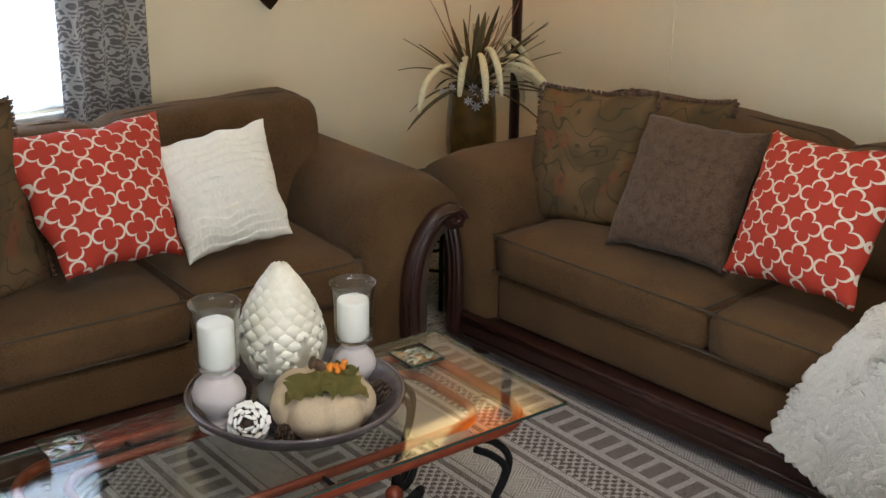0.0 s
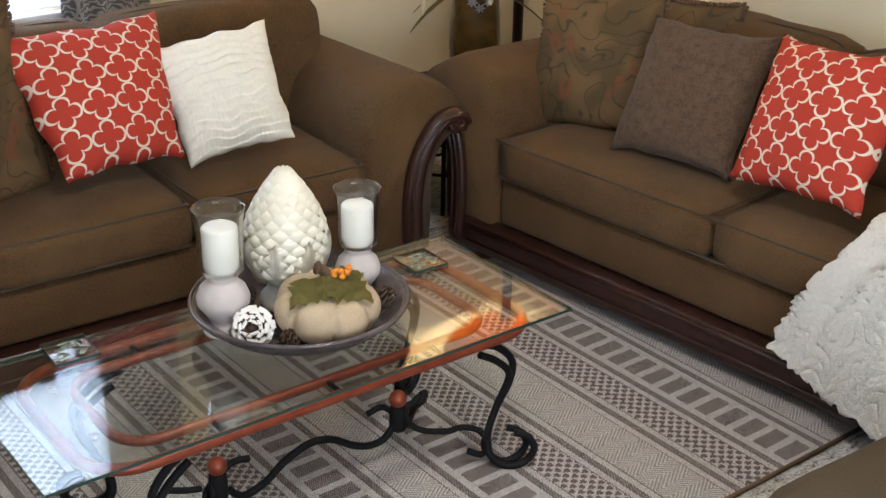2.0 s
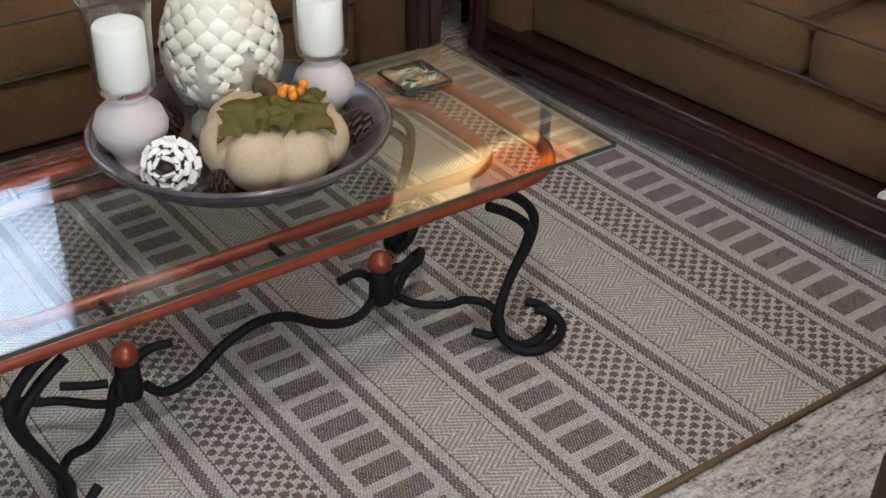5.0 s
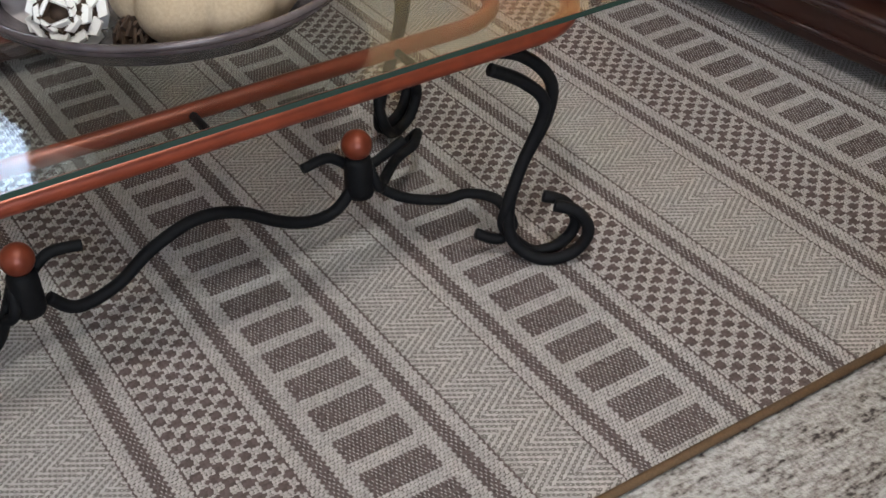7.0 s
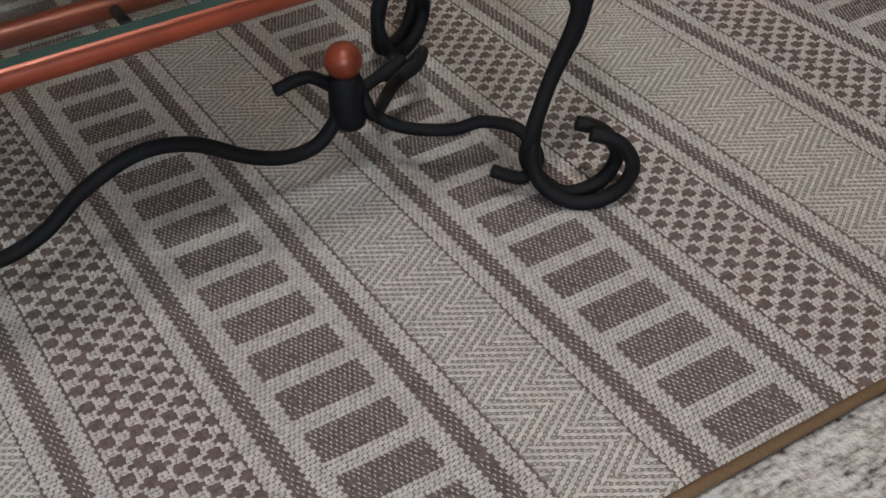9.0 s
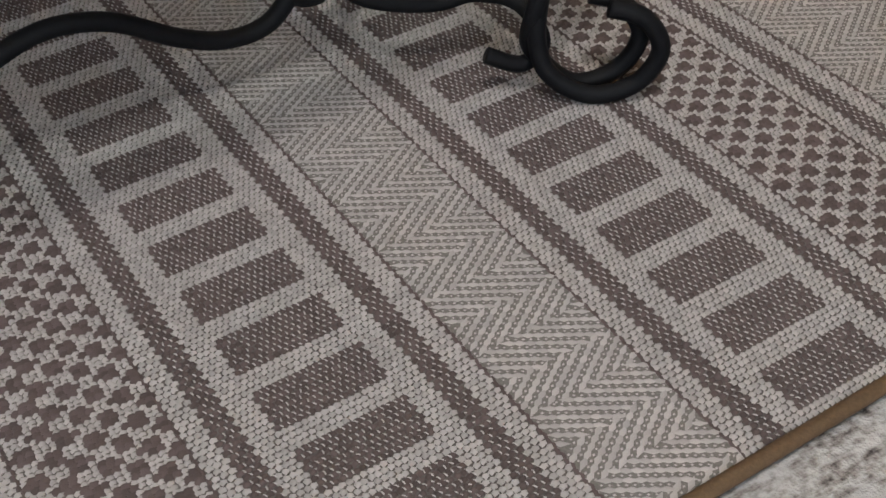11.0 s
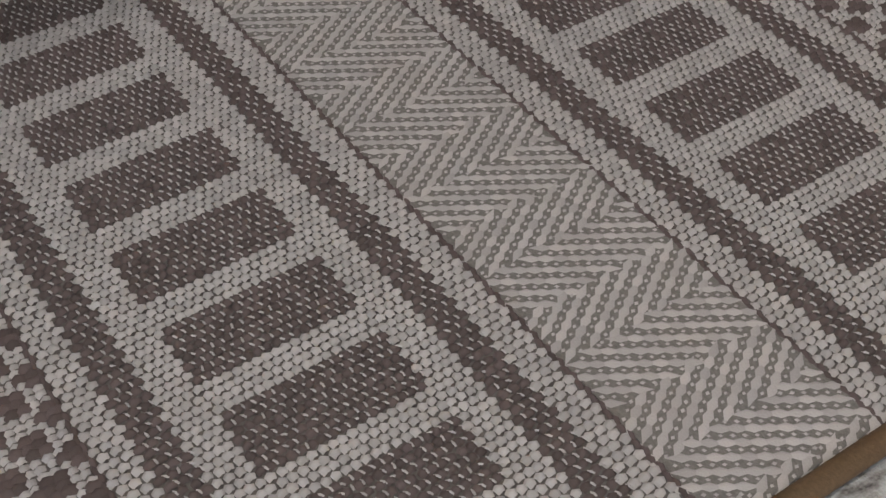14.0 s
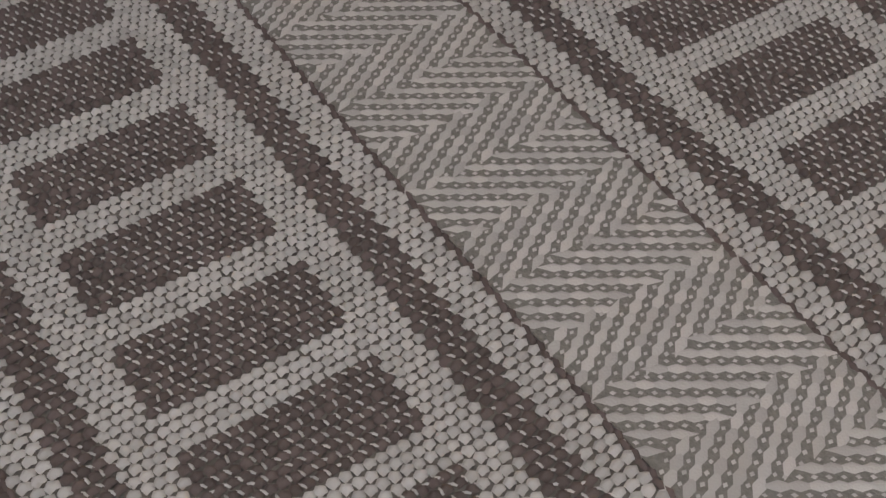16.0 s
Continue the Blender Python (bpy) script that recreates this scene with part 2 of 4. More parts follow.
def paisley_material():
    m = material("paisley_tapestry", (0.11, 0.075, 0.035), 0.85, spec=0.2, bump=[(300, 0.5, 0.002)])
    nt, n, l, b = pattern_nodes(m)
    c = Calc(nt)
    tc = n.new("ShaderNodeTexCoord")
    warp = n.new("ShaderNodeTexNoise")
    warp.inputs["Scale"].default_value, warp.inputs["Detail"].default_value = 5, 1
    l.new(tc.outputs["Object"], warp.inputs["Vector"])
    bent = n.new("ShaderNodeMixRGB")
    bent.blend_type = "ADD"
    bent.inputs[0].default_value = 0.16
    l.new(tc.outputs["Object"], bent.inputs[1])
    l.new(warp.outputs["Color"], bent.inputs[2])
    w = n.new("ShaderNodeTexWave")
    w.wave_type = "RINGS"
    w.inputs["Scale"].default_value, w.inputs["Distortion"].default_value = 4.2, 6
    w.inputs["Detail"].default_value, w.inputs["Detail Scale"].default_value = 1.0, 2.4
    l.new(bent.outputs[0], w.inputs["Vector"])
    v = n.new("ShaderNodeTexVoronoi")
    v.inputs["Scale"].default_value = 8.5
    l.new(bent.outputs[0], v.inputs["Vector"])
    tone = n.new("ShaderNodeTexNoise")
    tone.inputs["Scale"].default_value, tone.inputs["Detail"].default_value = 7, 1
    l.new(bent.outputs[0], tone.inputs["Vector"])
    soft = lambda x, lo, hi: c.op("MINIMUM", c.op("MAXIMUM", c.op("DIVIDE", c.op("SUBTRACT", x, lo), hi - lo), 0.0), 1.0)
    col = c.mix(soft(tone.outputs[0], 0.40, 0.60), (0.092, 0.060, 0.028), (0.165, 0.100, 0.047))
    scroll = soft(c.op("ABSOLUTE", c.op("SUBTRACT", w.outputs["Fac"], 0.5)), 0.13, 0.07)
    col = c.mix(c.op("MULTIPLY", scroll, 0.8), col, (0.045, 0.038, 0.022))
    col = c.mix(c.op("MULTIPLY", soft(v.outputs["Distance"], 0.30, 0.24), 0.75), col, (0.19, 0.062, 0.030))
    col = c.mix(c.op("MULTIPLY", soft(v.outputs["Distance"], 0.16, 0.11), 0.8), col, (0.055, 0.050, 0.028))
    col = c.mix(soft(v.outputs["Distance"], 0.07, 0.045), col, (0.19, 0.125, 0.055))
    g = n.new("ShaderNodeTexNoise")
    g.inputs["Scale"].default_value = 260
    l.new(tc.outputs["Object"], g.inputs["Vector"])
    col = c.mix(c.op("MULTIPLY", g.outputs[0], 0.5), col, (0.06, 0.042, 0.022))
    l.new(col, b.inputs["Base Color"])
    return m


def damask_material():
    m = material("grey_damask_cloth", (0.24, 0.225, 0.22), 0.8, spec=0.2, bump=[(300, 0.3, 0.002)])
    nt, n, l, b = pattern_nodes(m)
    c = Calc(nt)
    tc = n.new("ShaderNodeTexCoord")
    sp = n.new("ShaderNodeSeparateXYZ")
    l.new(tc.outputs["UV"], sp.inputs[0])
    # mirrored about each repeat's axis, as woven damask is
    x = c.op("PINGPONG", sp.outputs[0], 0.075)
    row = c.op("FLOOR", c.op("DIVIDE", sp.outputs[0], 0.15))
    y = c.op("PINGPONG", c.op("ADD", sp.outputs[1], c.op("MULTIPLY", row, 0.14)), 0.14)
    cv = n.new("ShaderNodeCombineXYZ")
    l.new(x, cv.inputs[0])
    l.new(y, cv.inputs[1])
    w = n.new("ShaderNodeTexWave")
    w.wave_type = "RINGS"
    w.inputs["Scale"].default_value, w.inputs["Distortion"].default_value = 15, 9
    w.inputs["Detail"].default_value, w.inputs["Detail Scale"].default_value = 1.5, 2.2
    l.new(cv.outputs[0], w.inputs["Vector"])
    ogee = c.op("ABSOLUTE", c.op("SUBTRACT", x, c.op("MULTIPLY", c.op("ADD", c.op("SINE", c.op("MULTIPLY", y, 22.4)), 1.05), 0.036)))
    line = c.op("LESS_THAN", ogee, 0.0045)
    f = c.op("MAXIMUM", c.op("GREATER_THAN", w.outputs["Fac"], 0.62), line)
    l.new(c.mix(f, (0.25, 0.232, 0.225), (0.66, 0.64, 0.62)), b.inputs["Base Color"])
    b.inputs["Transmission Weight"].default_value = 0.0
    return m


def glass_material(name, tint, gloss=1.0):
    """Clear glass: see-through, with a mirror gloss that grows at grazing angles."""
    m = bpy.data.materials.new(name)
    m.use_nodes = True
    n, l = m.node_tree.nodes, m.node_tree.links
    n.remove(n["Principled BSDF"])
    tr = n.new("ShaderNodeBsdfTransparent")
    tr.inputs[0].default_value = (*tint, 1)
    gl = n.new("ShaderNodeBsdfGlossy")
    gl.inputs["Roughness"].default_value = 0.0
    fr = n.new("ShaderNodeLayerWeight")
    fr.inputs[0].default_value = 0.5
    c = Calc(m.node_tree)
    k = c.op("MULTIPLY", c.op("ADD", c.op("MULTIPLY", c.op("POWER", fr.outputs["Facing"], 4.0), 0.94), 0.045), gloss)
    mx = n.new("ShaderNodeMixShader")
    l.new(k, mx.inputs[0])
    l.new(tr.outputs[0], mx.inputs[1])
    l.new(gl.outputs[0], mx.inputs[2])
    l.new(mx.outputs[0], n["Material Output"].inputs[0])
    return m


def chenille_material():
    m = material("taupe_chenille", (0.105, 0.064, 0.042), 0.9, spec=0.1, sheen=0.1, grain=[(170, (0.045, 0.026, 0.018), 0.9)], blotch=[(40, (0.13, 0.085, 0.058), 0.6)])
    nt, n, l, b = pattern_nodes(m)
    tc = n.new("ShaderNodeTexCoord")
    mp = n.new("ShaderNodeMapping")
    mp.inputs["Scale"].default_value = (420, 60, 60)
    l.new(tc.outputs["Object"], mp.inputs[0])
    t = n.new("ShaderNodeTexNoise")
    t.inputs["Scale"].default_value = 1.0
    l.new(mp.outputs[0], t.inputs["Vector"])
    bp = n.new("ShaderNodeBump")
    bp.inputs["Strength"].default_value, bp.inputs["Distance"].default_value = 0.8, 0.004
    l.new(t.outputs[0], bp.inputs["Height"])
    l.new(bp.outputs[0], b.inputs["Normal"])
    return m


def carpet_material():
    """Cut pile in cream, grey and brown flecks that run in streaks."""
    m = material("fleck_carpet", (0.40, 0.36, 0.32), 0.95, spec=0.1)
    nt, n, l, b = pattern_nodes(m)
    c = Calc(nt)
    tc = n.new("ShaderNodeTexCoord")
    mp = n.new("ShaderNodeMapping")
    mp.inputs["Rotation"].default_value = (0, 0, radians(8))
    mp.inputs["Scale"].default_value = (26, 90, 60)
    l.new(tc.outputs["Object"], mp.inputs[0])
    t = n.new("ShaderNodeTexNoise")
    t.inputs["Scale"].default_value, t.inputs["Detail"].default_value = 1.0, 4
    t.inputs["Roughness"].default_value = 0.65
    l.new(mp.outputs[0], t.inputs["Vector"])
    t2 = n.new("ShaderNodeTexNoise")
    t2.inputs["Scale"].default_value, t2.inputs["Detail"].default_value = 120, 3
    l.new(tc.outputs["Object"], t2.inputs["Vector"])
    r = n.new("ShaderNodeValToRGB")
    e = r.color_ramp.elements
    e[0].position, e[0].color = 0.37, (0.060, 0.050, 0.047, 1)
    e[1].position, e[1].color = 0.57, (0.47, 0.455, 0.445, 1)
    k = e.new(0.45)
    k.color = (0.27, 0.248, 0.23, 1)
    l.new(c.op("ADD", c.op("MULTIPLY", t.outputs[0], 0.62), c.op("MULTIPLY", t2.outputs[0], 0.36)), r.inputs[0])
    l.new(r.outputs[0], b.inputs["Base Color"])
    bp = n.new("ShaderNodeBump")
    bp.inputs["Strength"].default_value, bp.inputs["Distance"].default_value = 1.0, 0.006
    l.new(t2.outputs[0], bp.inputs["Height"])
    l.new(bp.outputs[0], b.inputs["Normal"])
    return m


M_TRELLIS = trellis_material(0.100)
M_PAISLEY = paisley_material()
M_DAMASK = damask_material()
M_GLASS = glass_material("table_glass", (0.955, 0.985, 0.965))
M_EDGE = material("green_glass_edge", (0.022, 0.045, 0.036), 0.15, spec=0.5)
M_CLEAR = glass_material("clear_glass", (0.95, 0.965, 0.96), 1.7)
M_CHENILLE = chenille_material()
M_CARPET = carpet_material()
M_WHITE = material("white_ruched_cotton", (0.78, 0.765, 0.70), 0.8, spec=0.2, grain=[(90, (0.70, 0.68, 0.61), 0.5)], bump=[(300, 0.25, 0.002)])
M_FUR = material("ivory_plush", (0.64, 0.625, 0.59), 0.95, spec=0.1, sheen=0.4, grain=[(110, (0.60, 0.58, 0.55), 0.7)], bump=[(260, 0.9, 0.006), (70, 0.6, 0.01)])
M_FRINGE = material("brown_fringe", (0.10, 0.055, 0.035), 0.9, island=0.45)
M_LIGHT = material("cream_yarn", (0.405, 0.372, 0.358), 0.7, spec=0.4, island=0.14, bump=[(900, 0.35, 0.001)])
M_DARK = material("brown_yarn", (0.104, 0.077, 0.072), 0.75, spec=0.3, island=0.22, bump=[(900, 0.35, 0.001)])
# backing coloured dark to give the shadow in gaps between cream stitches
M_BACK = material("rug_backing", (0.15, 0.13, 0.12), 0.9, grain=[(200, (0.10, 0.086, 0.078), 0.6)])
# cream ground darkened in colour to give the shade between chevron ribs
M_GROUND = material("shaded_ground_weave", (0.185, 0.168, 0.155), 0.9, grain=[(300, (0.13, 0.117, 0.107), 0.7)], bump=[(500, 0.6, 0.002)])
M_BIND = material("brown_binding", (0.13, 0.078, 0.038), 0.8, grain=[(260, (0.085, 0.05, 0.024), 0.7)], bump=[(500, 0.4, 0.002)])
M_OTTO = material("taupe_linen", (0.074, 0.055, 0.036), 0.9, spec=0.15, grain=[(350, (0.046, 0.034, 0.022), 0.8)], bump=[(700, 0.5, 0.002)])
M_VINYL = material("white_vinyl", (0.82, 0.83, 0.84), 0.4)
M_SHEER = material("white_sheer", (0.86, 0.88, 0.92), 0.8)


def let_through(m, colour, share):
    """Mix in a translucent lobe, for cloth or frosted glass that glows with the light behind it."""
    nt = m.node_tree
    tl = nt.nodes.new("ShaderNodeBsdfTranslucent")
    tl.inputs[0].default_value = (*colour, 1)
    mx = nt.nodes.new("ShaderNodeMixShader")
    mx.inputs[0].default_value = share
    nt.links.new(nt.nodes["Principled BSDF"].outputs[0], mx.inputs[1])
    nt.links.new(tl.outputs[0], mx.inputs[2])
    nt.links.new(mx.outputs[0], nt.nodes["Material Output"].inputs[0])


let_through(M_SHEER, (0.86, 0.90, 0.97), 0.65)
M_VASE = material("amber_glazed_vase", (0.055, 0.030, 0.010), 0.25, coat=0.3, grain=[(14, (0.13, 0.075, 0.018), 0.7)], bump=[(20, 0.2, 0.005)])
M_BLADE = material("dry_olive_blade", (0.105, 0.095, 0.042), 0.7, rand=0.3, grain=[(12, (0.17, 0.12, 0.05), 0.7)])
M_PLUME = material("cream_seed_plume", (0.66, 0.60, 0.40), 0.9, grain=[(70, (0.50, 0.44, 0.27), 0.6)], bump=[(140, 0.9, 0.006)])
M_PETAL = material("white_petal", (0.78, 0.78, 0.84), 0.7)
M_TWIG = material("rust_twig", (0.22, 0.10, 0.04), 0.8, rand=0.3)
M_BRASS = material("aged_bronze", (0.06, 0.035, 0.02), 0.4, metal=0.7)
M_SHADE = material("amber_glass_shade", (0.60, 0.34, 0.08), 0.35, grain=[(9, (0.50, 0.24, 0.05), 0.6)])
let_through(M_SHADE, (0.62, 0.31, 0.045), 0.5)

# the room ----------------------------------------------------------------
BACK, RIGHT, LEFT, REAR, TOP, FLOOR = 2.52, 2.02, -3.1, -3.6, 2.50, -0.008


def slab(name, lo, hi, mat, label, category):
    return solid(name, boxed(lo, hi), mat, Matrix(), label, category, kind="structure", smooth=False)


slab("floor", (LEFT - 0.1, REAR - 0.1, FLOOR - 0.1), (RIGHT + 0.1, BACK + 0.1, FLOOR), M_CARPET, "cut pile carpet flecked cream, grey and brown", "floor")
slab("ceiling", (LEFT - 0.1, REAR - 0.1, TOP), (RIGHT + 0.1, BACK + 0.1, TOP + 0.1), M_CEIL, "plain off-white painted ceiling", "ceiling")


def wall_with_hole(name, axis, at, thick, span, hole, label):
    """A wall with one window opening; span and hole are (from, to) along the wall, hole also (bottom, top)."""
    bm = bmesh.new()
    a, b = span
    pieces = [((a, FLOOR), (b, TOP))]
    if hole:
        h0, h1, z0, z1 = hole
        pieces = [((a, FLOOR), (h0, TOP)), ((h1, FLOOR), (b, TOP)), ((h0, FLOOR), (h1, z0)), ((h0, z1), (h1, TOP))]
    for (p, z0), (q, z1) in pieces:
        if axis == "y":
            box(bm, (p, min(at, at + thick), z0), (q, max(at, at + thick), z1))
        else:
            box(bm, (min(at, at + thick), p, z0), (max(at, at + thick), q, z1))
    return solid(name, bm, M_WALL, Matrix(), label, "wall", kind="structure", smooth=False)


WIN = (-1.23, -0.06, 0.80, 2.22)
wall_with_hole("wall_north", "y", BACK, 0.12, (LEFT, RIGHT + 0.12), WIN, "warm beige painted wall with a window")
wall_with_hole("wall_east", "x", RIGHT, 0.12, (REAR, BACK), None, "warm beige painted panel wall with a vertical seam")
# both walls are out of view; their openings are added behind the fill lamps
wall_with_hole("wall_west", "x", LEFT, -0.12, (REAR, BACK), (-1.4, 0.2, 0.85, 2.1), "unseen warm beige painted wall with an added window opening")
wall_with_hole("wall_south", "y", REAR, -0.12, (LEFT, RIGHT), (-2.7, -0.5, 0.8, 2.15), "unseen warm beige painted wall with an added wide window opening")
solid("trim_seam", boxed((RIGHT - 0.006, 1.625, FLOOR), (RIGHT, 1.637, TOP), 0.002), M_WALL, Matrix(), "narrow painted batten over a wall panel joint", "trim", kind="structure")
solid("baseboard_north", boxed((LEFT, BACK - 0.014, FLOOR), (RIGHT - 0.014, BACK, 0.075), 0.004), M_TRIM, Matrix(), "tan wooden baseboard along the wall", "baseboard", kind="structure")
solid("baseboard_east", boxed((RIGHT - 0.014, REAR, FLOOR), (RIGHT, BACK, 0.075), 0.004), M_TRIM, Matrix(), "tan wooden baseboard along the wall", "baseboard", kind="structure")


def window():
    x0, x1, z0, z1 = WIN
    w = thing("window_1", pose(0, 0, 0), "white vinyl window with bright daylight behind", "window", kind="structure")
    bm = bmesh.new()
    for lo, hi in (((x0, BACK + 0.03, z0), (x0 + 0.05, BACK + 0.09, z1)), ((x1 - 0.05, BACK + 0.03, z0), (x1, BACK + 0.09, z1)),
                   ((x0 + 0.05, BACK + 0.03, z0), (x1 - 0.05, BACK + 0.09, z0 + 0.05)), ((x0 + 0.05, BACK + 0.03, z1 - 0.05), (x1 - 0.05, BACK + 0.09, z1)),
                   ((x0 + 0.05, BACK + 0.035, 1.46), (x1 - 0.05, BACK + 0.085, 1.50))):
        box(bm, lo, hi, 0.004)
    part("window_frame", bm, M_VINYL, w, smooth=False)
    for z in ((z0 + 0.05, 1.46), (1.50, z1 - 0.05)):
        p = part("pane", boxed((x0 + 0.05, BACK + 0.058, z[0]), (x1 - 0.05, BACK + 0.062, z[1])), M_CLEAR, w, smooth=False)
        p.visible_shadow = False
    part("window_sill", boxed((x0 - 0.03, BACK - 0.03, z0 - 0.03), (x1 + 0.03, BACK + 0.03, z0 - 0.002), 0.006), M_VINYL, w)


window()
m_sky = bpy.data.materials.new("bright_sky")
m_sky.use_nodes = True
m_sky.node_tree.nodes["Principled BSDF"].inputs["Base Color"].default_value = (0.8, 0.9, 1, 1)
m_sky.node_tree.nodes["Principled BSDF"].inputs["Emission Color"].default_value = (0.83, 0.91, 1, 1)
m_sky.node_tree.nodes["Principled BSDF"].inputs["Emission Strength"].default_value = 5.0
solid("backdrop", boxed((-6, BACK + 3.0, -1), (4, BACK + 3.02, 5)), m_sky, Matrix(), "pale bright sky outside the window", "backdrop", kind="structure", smooth=False)


def cloth(x0, x1, z0, z1, folds, depth, y, seed, uscale=1.35):
    """A hanging cloth with soft vertical folds."""
    bm = bmesh.new()
    uv = bm.loops.layers.uv.new()
    nx, nz = folds * 12, 22
    rows = []
    rnd = random.Random(seed)
    ph = [rnd.uniform(-0.8, 0.8) for _ in range(folds + 2)]
    for j in range(nz + 1):
        t = j / nz
        row = []
        for i in range(nx + 1):
            s = i / nx
            a = s * folds
            sway = ph[int(a)] * (1 - a % 1) + ph[int(a) + 1] * (a % 1)
            yy = y + depth * math.sin(2 * math.pi * a + sway) * (0.75 + 0.25 * t) + 0.012 * noise.noise(Vector((s * 4, t * 3, seed)))
            row.append((bm.verts.new((x0 + (x1 - x0) * s + 0.01 * sway * (1 - t), yy, z0 + (z1 - z0) * t)), s * (x1 - x0) * uscale, t * (z1 - z0)))
        rows.append(row)
    for j in range(nz):
        for i in range(nx):
            q = (rows[j][i], rows[j][i + 1], rows[j + 1][i + 1], rows[j + 1][i])
            f = bm.faces.new([v[0] for v in q])
            for lp, v in zip(f.loops, q):
                lp[uv].uv = (v[1], v[2])
    bmesh.ops.solidify(bm, geom=bm.faces[:], thickness=0.003)
    return bm


def curtains():
    for x0, x1, s in ((-0.135, 0.195, 3), (-1.59, -1.17, 5)):
        solid("curtain", cloth(x0, x1, 0.05, 2.34, 4, 0.028, BACK - 0.075, s), M_DAMASK, Matrix(), "grey curtain with a white damask scroll print", "curtain", "window curtains")
    solid("sheer_curtain", cloth(-1.21, -0.07, 0.82, 2.33, 9, 0.012, BACK - 0.022, 9), M_SHEER, Matrix(), "white translucent sheer curtain glowing with daylight", "curtain", "window curtains")
    rod = thing("curtain_rod", pose(0, 0, 0), "dark bronze curtain rod above the window", "curtain rod")
    part("rod", tube([Vector((-1.65, BACK - 0.075, 2.36)), Vector((0.22, BACK - 0.075, 2.36))], 0.011, 12), M_BRASS, rod)
    for x in (-1.59, 0.17):
        part("bracket", tube([Vector((x, BACK, 2.34)), Vector((x, BACK - 0.04, 2.34)), Vector((x, BACK - 0.075, 2.348))], 0.007, 8), M_BRASS, rod)
    for x in (-1.67, 0.24):
        part("finial", lathe([(0, -0.02), (0.018, -0.012), (0.022, 0), (0.015, 0.014), (0, 0.022)], 14), M_BRASS, rod).location = (x, BACK - 0.075, 2.36)


curtains()


def diamond_decor():
    d = thing("wall_decor", pose(0.732, BACK - 0.012, 1.238, 90, 0, 0) @ pose(0, 0, 0, 0, 0, 45), "dark bronze diamond wall plaque", "wall decor")
    part("plaque", boxed((-0.12, -0.12, -0.010), (0.12, 0.12, 0.010), 0.004), M_BRASS, d)
    part("border", boxed((-0.09, -0.09, 0.0102), (0.09, 0.09, 0.016), 0.004), M_WOOD, d)


diamond_decor()

# sofas -------------------------------------------------------------------
ARM = [(0.0, 0.08), (0.0, 0.40), (0.006, 0.54), (0.036, 0.65), (0.10, 0.722), (0.19, 0.75), (0.285, 0.735), (0.36, 0.69), (0.385, 0.625),
       (0.36, 0.565), (0.305, 0.52), (0.265, 0.46), (0.25, 0.36), (0.245, 0.08)]


def arm_mesh(sign, depth):
    bm = bmesh.new()
    prof = spline([(x, 0, 0.93 * z) for x, z in ARM], 3)
    cx, cz = 0.18, 0.47
    rings = []
    for k in range(15):
        t = k / 14
        y = 0.03 + (depth - 0.03) * t
        sh = 1.0
        for e, g in ((0, 0.90), (1, 0.965)):
            if k == e:
                sh = g
        y = 0.012 if k == 0 else y
        rise = -0.035 * t
        ring = []
        for p in prof:
            q = Vector((cx + (p.x - cx) * sh, 0, cz + (p.z - cz) * sh))
            f = max(0.0, (q.z - 0.45) / 0.27)
            wob = 0.006 * noise.noise(Vector((q.x * 6, y * 6, q.z * 6)))
            ring.append(bm.verts.new((sign * (q.x + wob), y, q.z + rise * f)))
        rings.append(ring)
    for a, b in zip(rings, rings[1:]):
        for i in range(len(a) - 1):
            bm.faces.new((a[i], a[i + 1], b[i + 1], b[i]))
        bm.faces.new((a[-1], a[0], b[0], b[-1]))
    bm.faces.new(rings[0])
    bm.faces.new(rings[-1])
    bmesh.ops.recalc_face_normals(bm, faces=bm.faces[:])
    return bm


def post_mesh(sign):
    """The carved show-wood facing of a rolled arm."""
    path = spline([(0.165, -0.012, 0.07), (0.152, -0.014, 0.22), (0.155, -0.016, 0.38), (0.185, -0.018, 0.50), (0.245, -0.02, 0.59), (0.31, -0.02, 0.612), (0.347, -0.02, 0.585), (0.338, -0.02, 0.55)], 8)
    bm = bmesh.new()
    tube([Vector((sign * p.x, p.y, p.z)) for p in path], lambda t: 0.036 - 0.010 * t, 10, bm, flat=0.62)
    for off in (-0.012, 0.012):
        tube([Vector((sign * (p.x + off), p.y - 0.020, p.z)) for p in path[2:-6]], 0.0052, 6, bm)
    tube(spline([(sign * (0.322 + 0.036 * (1 - k / 26) * math.cos(k * 0.42)), -0.034, 0.585 + 0.036 * (1 - k / 26) * math.sin(k * 0.42)) for k in range(22)], 2), 0.007, 7, bm)
    b = lathe([(0, -0.016), (0.040, -0.014), (0.044, 0.0), (0.038, 0.012), (0, 0.014)], 20)
    join(bm, b, pose(sign * 0.322, -0.022, 0.585, 90, 0, 0))
    return bm


def foot_mesh():
    return lathe([(0, 0), (0.034, 0), (0.040, 0.010), (0.046, 0.035), (0.042, 0.058), (0.030, 0.068), (0.033, 0.078), (0, 0.078)], 20)


def back_cushion(x0, x1, y, seed, top):
    bm = puffed((x0, y, 0.46), (x1, y + 0.24, top - 0.008), 0.006, 0.065, 9, seed=seed, rough=0.012)
    for v in bm.verts:
        v.co.y += 0.10 * (v.co.z - 0.46)
        s = (v.co.x - x0) / (x1 - x0)
        if v.co.z > top - 0.2:
            v.co.z -= 0.006 * (2 * s - 1) ** 4
    return bm


